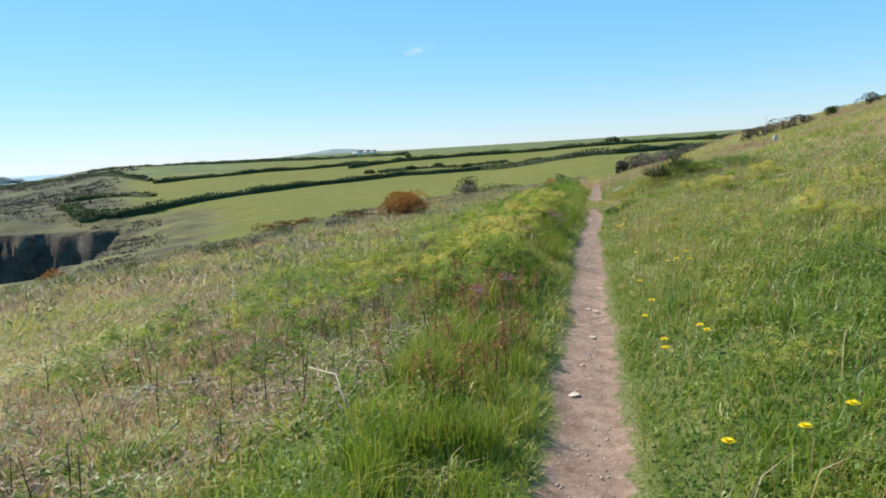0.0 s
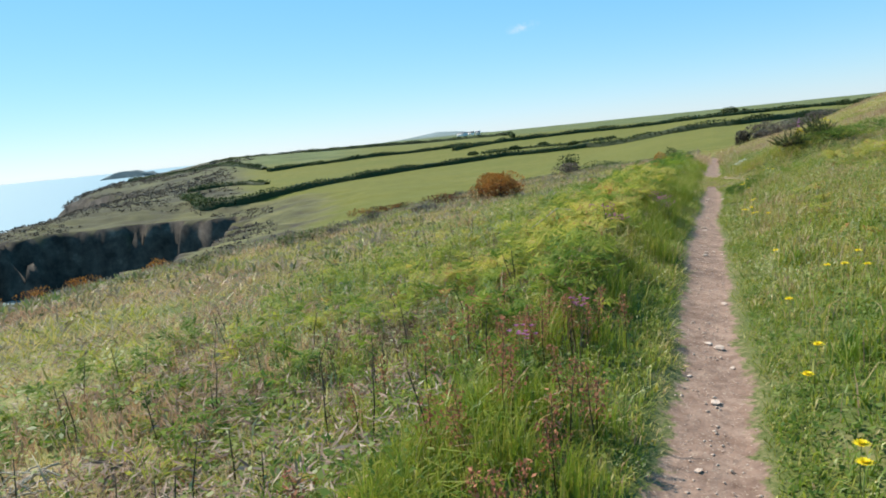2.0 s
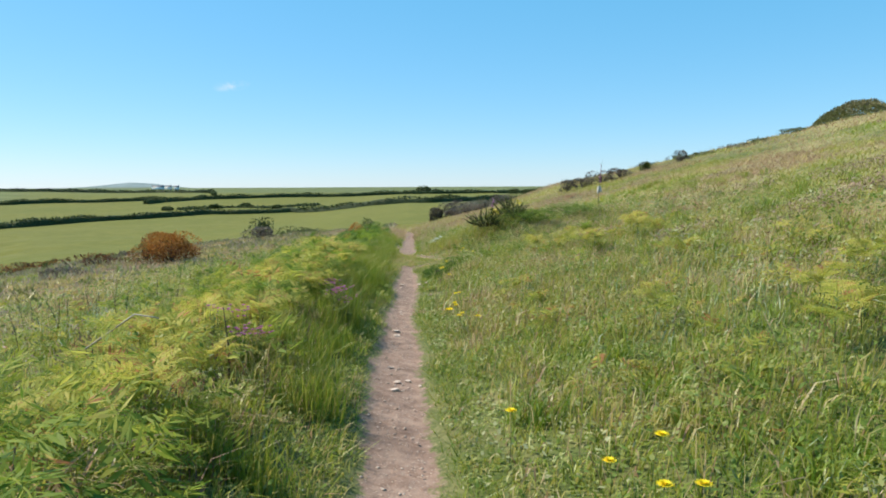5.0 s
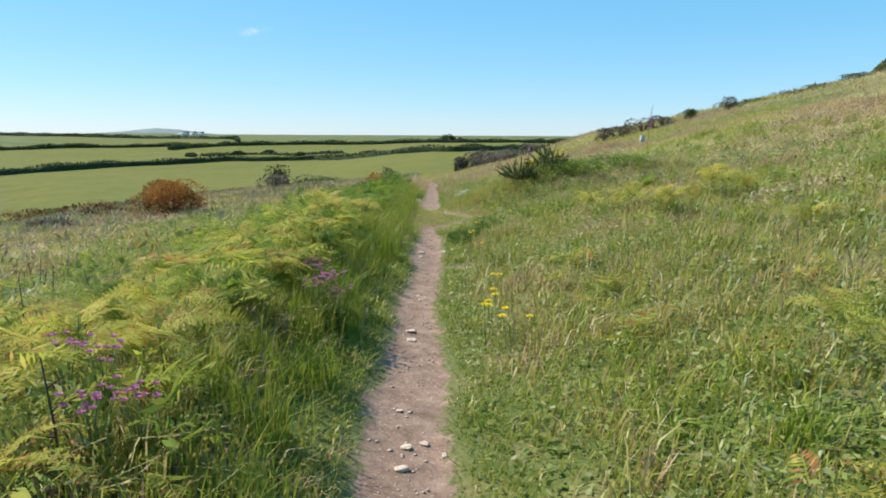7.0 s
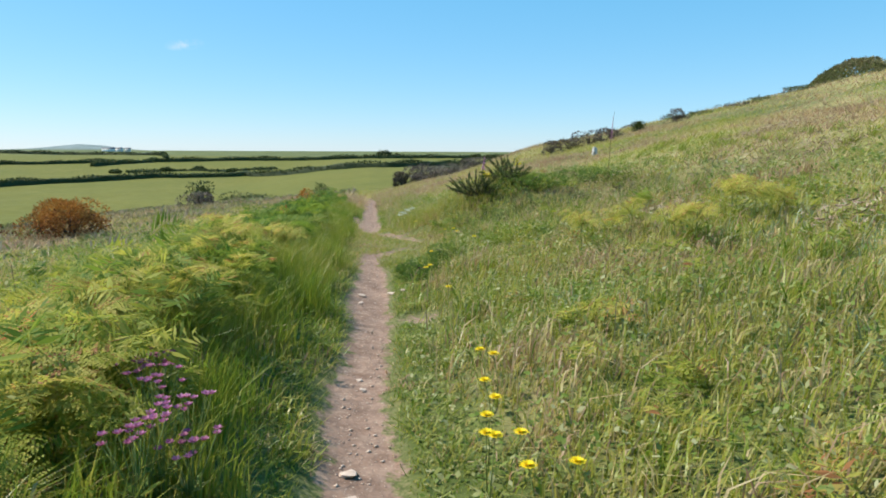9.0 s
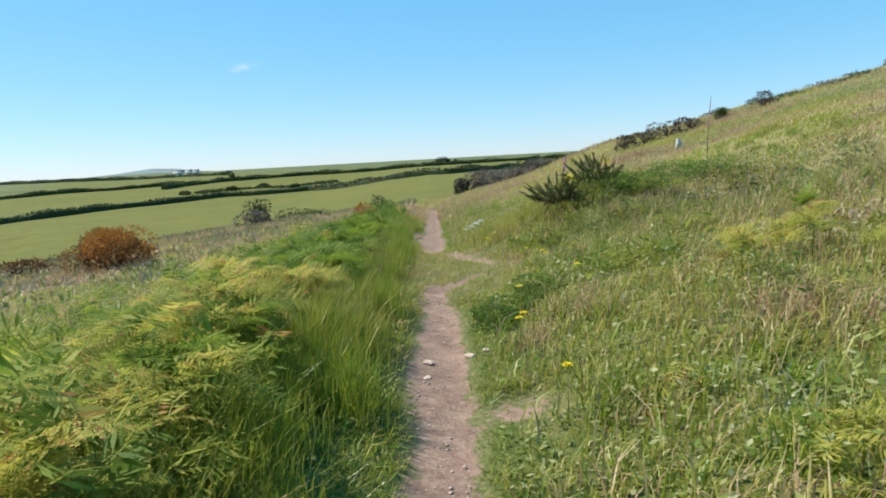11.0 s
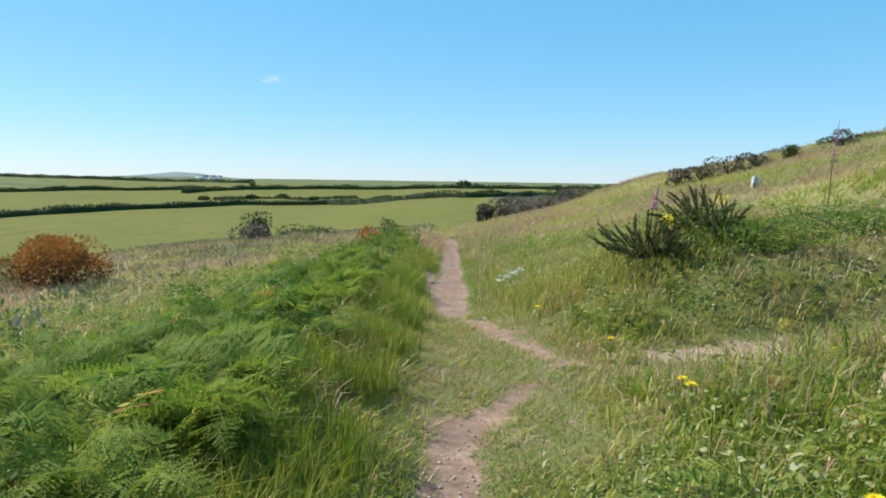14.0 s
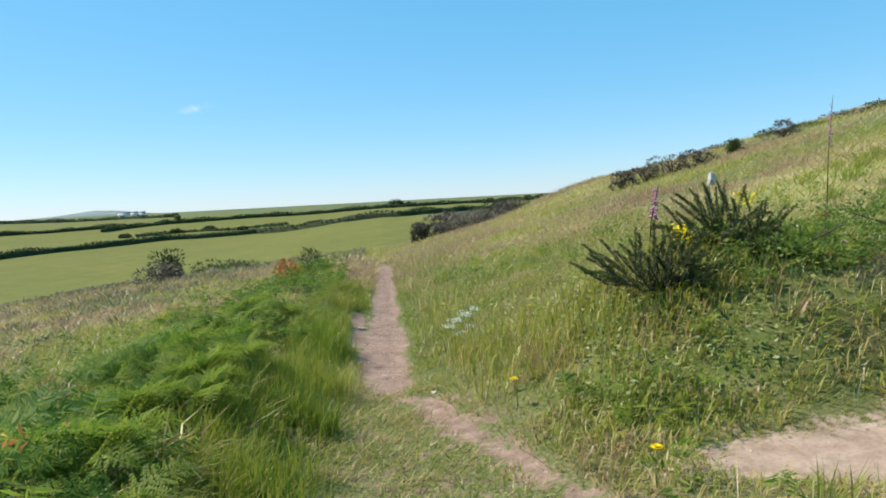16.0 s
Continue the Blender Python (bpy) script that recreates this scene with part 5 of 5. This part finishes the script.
PURPLE_BELL = plain("foxglove_bell", (0.34, 0.09, 0.26), (0.6, 0.26, 0.5), 40.0, 0.6)
foxglove(5.6, 25.6, 1.46, 0.1)
foxglove(2.0, 22.5, 0.6, 0.1)


def hogweed(x, y):
    b = root("hogweed", x, y, "white flowering hogweed beside the path", "flower")
    for k in range(4):
        a = k * 1.7
        top = np.array([math.cos(a) * 0.08, math.sin(a) * 0.08, 0.32 - 0.05 * k])
        st = part("stem", mesh_of("stem", *tube([(0, 0, -0.02), top * np.array([0.4, 0.4, 0.6]), top], [0.005, 0.004, 0.003], 4), None, STALK), b)
        n = 60
        base = top + rng.normal(0, 1, (n, 3)) * np.array([0.032, 0.032, 0.008])
        part("umbel", mesh_of("umbel", *leaf_set(base, rng.normal(0, 0.01, (n, 3)), rng.normal(0, 0.01, (n, 3)), rng.random(n)), WHITE), st, "white flower umbel")["kind"] = "stuff"
    part("leaf", petals("leaf", 6, 0.14, 0.06, 0.5, HERB), b)


hogweed(0.6, 23.7)
hogweed(0.72, 23.95)


def dead_stalk(tall, mat, label, group):
    lean = rng.normal(0, 0.12)
    co = [tube([(0, 0, -0.02), (lean * 0.3 * tall, 0.01, tall * 0.5), (lean * tall, 0, tall)], [0.0045, 0.004, 0.0025], 5)]
    for k in range(3):
        q = 0.45 + 0.17 * k
        a = rng.uniform(0, 6.28)
        c = np.array([lean * q * tall * 0.8, 0, q * tall])
        co.append(tube([c, c + np.array([math.cos(a) * 0.05, math.sin(a) * 0.05, 0.03])], [0.003, 0.001], 4))
    ob = new("dead_stalk", mesh_of("dead_stalk", *merged(co), None, mat))
    return tagged(ob, label, "dead stalk", group)


STALKS = [dead_stalk(rng.uniform(0.3, 0.48), DEAD_STALK, "dark upright dead stalk in the bracken", "dead stalks in the bracken") for _ in range(4)]
for k in range(130):
    fx, fy = -rng.uniform(1.1, 4.8), rng.uniform(2.5, 17)
    m = pose(fx, fy, float(height(fx, fy)), rng.uniform(-7, 7), rng.uniform(-7, 7), rng.uniform(0, 360))
    if k < 4:
        STALKS[k].matrix_basis = m
    else:
        copy_thing(STALKS[k % 4], m)


def fallen_stalk(points, label):
    p = [(x, y, float(height(x, y)) + h) for x, y, h in points]
    ob = new("fallen_stalk", mesh_of("fallen_stalk", *tube(p, [0.0055, 0.005, 0.0045, 0.003][:len(p)], 6), None, PALE_STALK))
    return tagged(ob, label, "dead stalk")


fallen_stalk([(-1.35, 3.3, 0.12), (-1.5, 3.55, 0.26), (-1.78, 3.8, 0.3)], "pale broken dead stalk lying in the grass")
fallen_stalk([(-2.6, 3.2, 0.1), (-2.45, 3.4, 0.27), (-2.75, 3.3, 0.1)], "pale bent dead stalk over the turf")
fallen_stalk([(-1.9, 9.3, 0.4), (-1.6, 9.25, 0.46), (-1.45, 9.2, 0.4)], "pale dead stalk caught in the bracken")


def brush_heap(x, y):
    """A tangle of pale dead stalks."""
    b = root("brush_heap", x, y, "heap of pale tangled dead stalks in the grass", "dead stalks")
    for k in range(34):
        a, e, long = rng.uniform(0, 6.28), rng.normal(0.35, 0.4), rng.uniform(0.12, 0.34)
        c = np.array([rng.normal(0, 0.09), rng.normal(0, 0.09), rng.uniform(0.06, 0.2)])
        d = np.array([math.cos(a) * math.cos(e), math.sin(a) * math.cos(e), math.sin(e)]) * long / 2
        part("stalk", mesh_of("stalk", *tube([c - d, c + np.array([0, 0, 0.015]), c + d], [0.004, 0.0045, 0.002], 5), None, PALE_STALK), b)


brush_heap(-3.57, 4.43)


def bracken_plant(tall, fronds, tone, colour):
    b = new("bracken_plant")
    tagged(b, colour + " bracken plant with arching fronds", "bracken", "bracken plants beside the path")
    part("stem", mesh_of("stem", *tube([(0, 0, -0.02), (0.01, 0, tall * 0.5), (0, 0.01, tall)], [0.005, 0.004, 0.003], 5), None, STALK), b)
    for k in range(fronds):
        arr = frond_arrays(np.array([[0.0, 0.0, tall * (0.7 + 0.3 * k / fronds)]]), np.array([k * 2 * math.pi / fronds + rng.uniform(-0.3, 0.3)]), np.array([rng.uniform(0.24, 0.4)]), np.array([rng.uniform(0.4, 1.35)]),
                           np.array([rng.uniform(*tone)]), 18, 0.09, 0.15, 7, 0.3)
        part("frond", mesh_of("frond", *arr, BRACKEN), b)
    return b


FERNS = [bracken_plant(0.29, 6, (0.55, 0.9), "yellow-green"), bracken_plant(0.36, 7, (0.6, 0.92), "yellow-green"), bracken_plant(0.22, 5, (0.6, 0.95), "golden-green"),
         bracken_plant(0.3, 8, (0.15, 0.45), "mid-green"), bracken_plant(0.26, 7, (0.2, 0.5), "mid-green")]
for k in range(290):
    fy = rng.uniform(8, 25) if k % 3 else rng.uniform(11, 19)
    fx = float(path_x(fy)) - rng.uniform(0.8, 2.3)
    if k % 14 == 13:
        fx, fy = rng.uniform(1.6, 4.0), rng.uniform(7, 18)
    m = pose(fx, fy, float(height(fx, fy)), 0, 0, rng.uniform(0, 360))
    if k < 5:
        FERNS[k].matrix_basis = m
    else:
        copy_thing(FERNS[3 + k % 2 if fy > 16.5 or k % 6 == 0 else k % 3], m)


def cloud(bearing, up, dist, wide, tall):
    """A thin wisp of cloud far off."""
    x, y = polar(bearing, dist)
    m, n, l, b = material("cloud_wisp", 1.0)
    c = n.new("ShaderNodeTexCoord").outputs["Generated"]
    g = n.new("ShaderNodeTexGradient")
    g.gradient_type = "SPHERICAL"
    mp = n.new("ShaderNodeMapping")
    mp.inputs["Location"].default_value, mp.inputs["Scale"].default_value = (-1, -1, 0), (2, 2, 0)
    l.new(c, mp.inputs[0])
    l.new(mp.outputs[0], g.inputs[0])
    a = sums(n, l, "MULTIPLY", sums(n, l, "MULTIPLY", g.outputs[1], ramp(n, l, grain(n, l, 0.012, 5, 0.6), [(0.4, (0, 0, 0)), (0.75, (1, 1, 1))])), 0.9, True)
    # Emission stands in for the sunlight on the cloud.
    e, t, k = n.new("ShaderNodeEmission"), n.new("ShaderNodeBsdfTransparent"), n.new("ShaderNodeMixShader")
    e.inputs[1].default_value = 0.62
    l.new(a, k.inputs[0]), l.new(t.outputs[0], k.inputs[1]), l.new(e.outputs[0], k.inputs[2])
    l.new(k.outputs[0], n["Material Output"].inputs[0])
    gx = np.linspace(-wide / 2, wide / 2, 5)
    co = np.array([(u, v, 0) for v in (-tall / 2, tall / 2) for u in gx])
    loops = np.array([[i, i + 1, i + 6, i + 5] for i in range(4)])
    ob = new("cloud", mesh_of("cloud", co, loops.ravel(), np.full(4, 4), None, m))
    ob.matrix_basis = look((x, y, dist * math.tan(radians(up))), (0, 3, 0)) @ pose(0, 0, 0, 0, 180, -8)
    return tagged(ob, "thin white wisp of cloud", "cloud", kind="structure")


cloud(-14.0, 7.9, 3500, 190, 60)
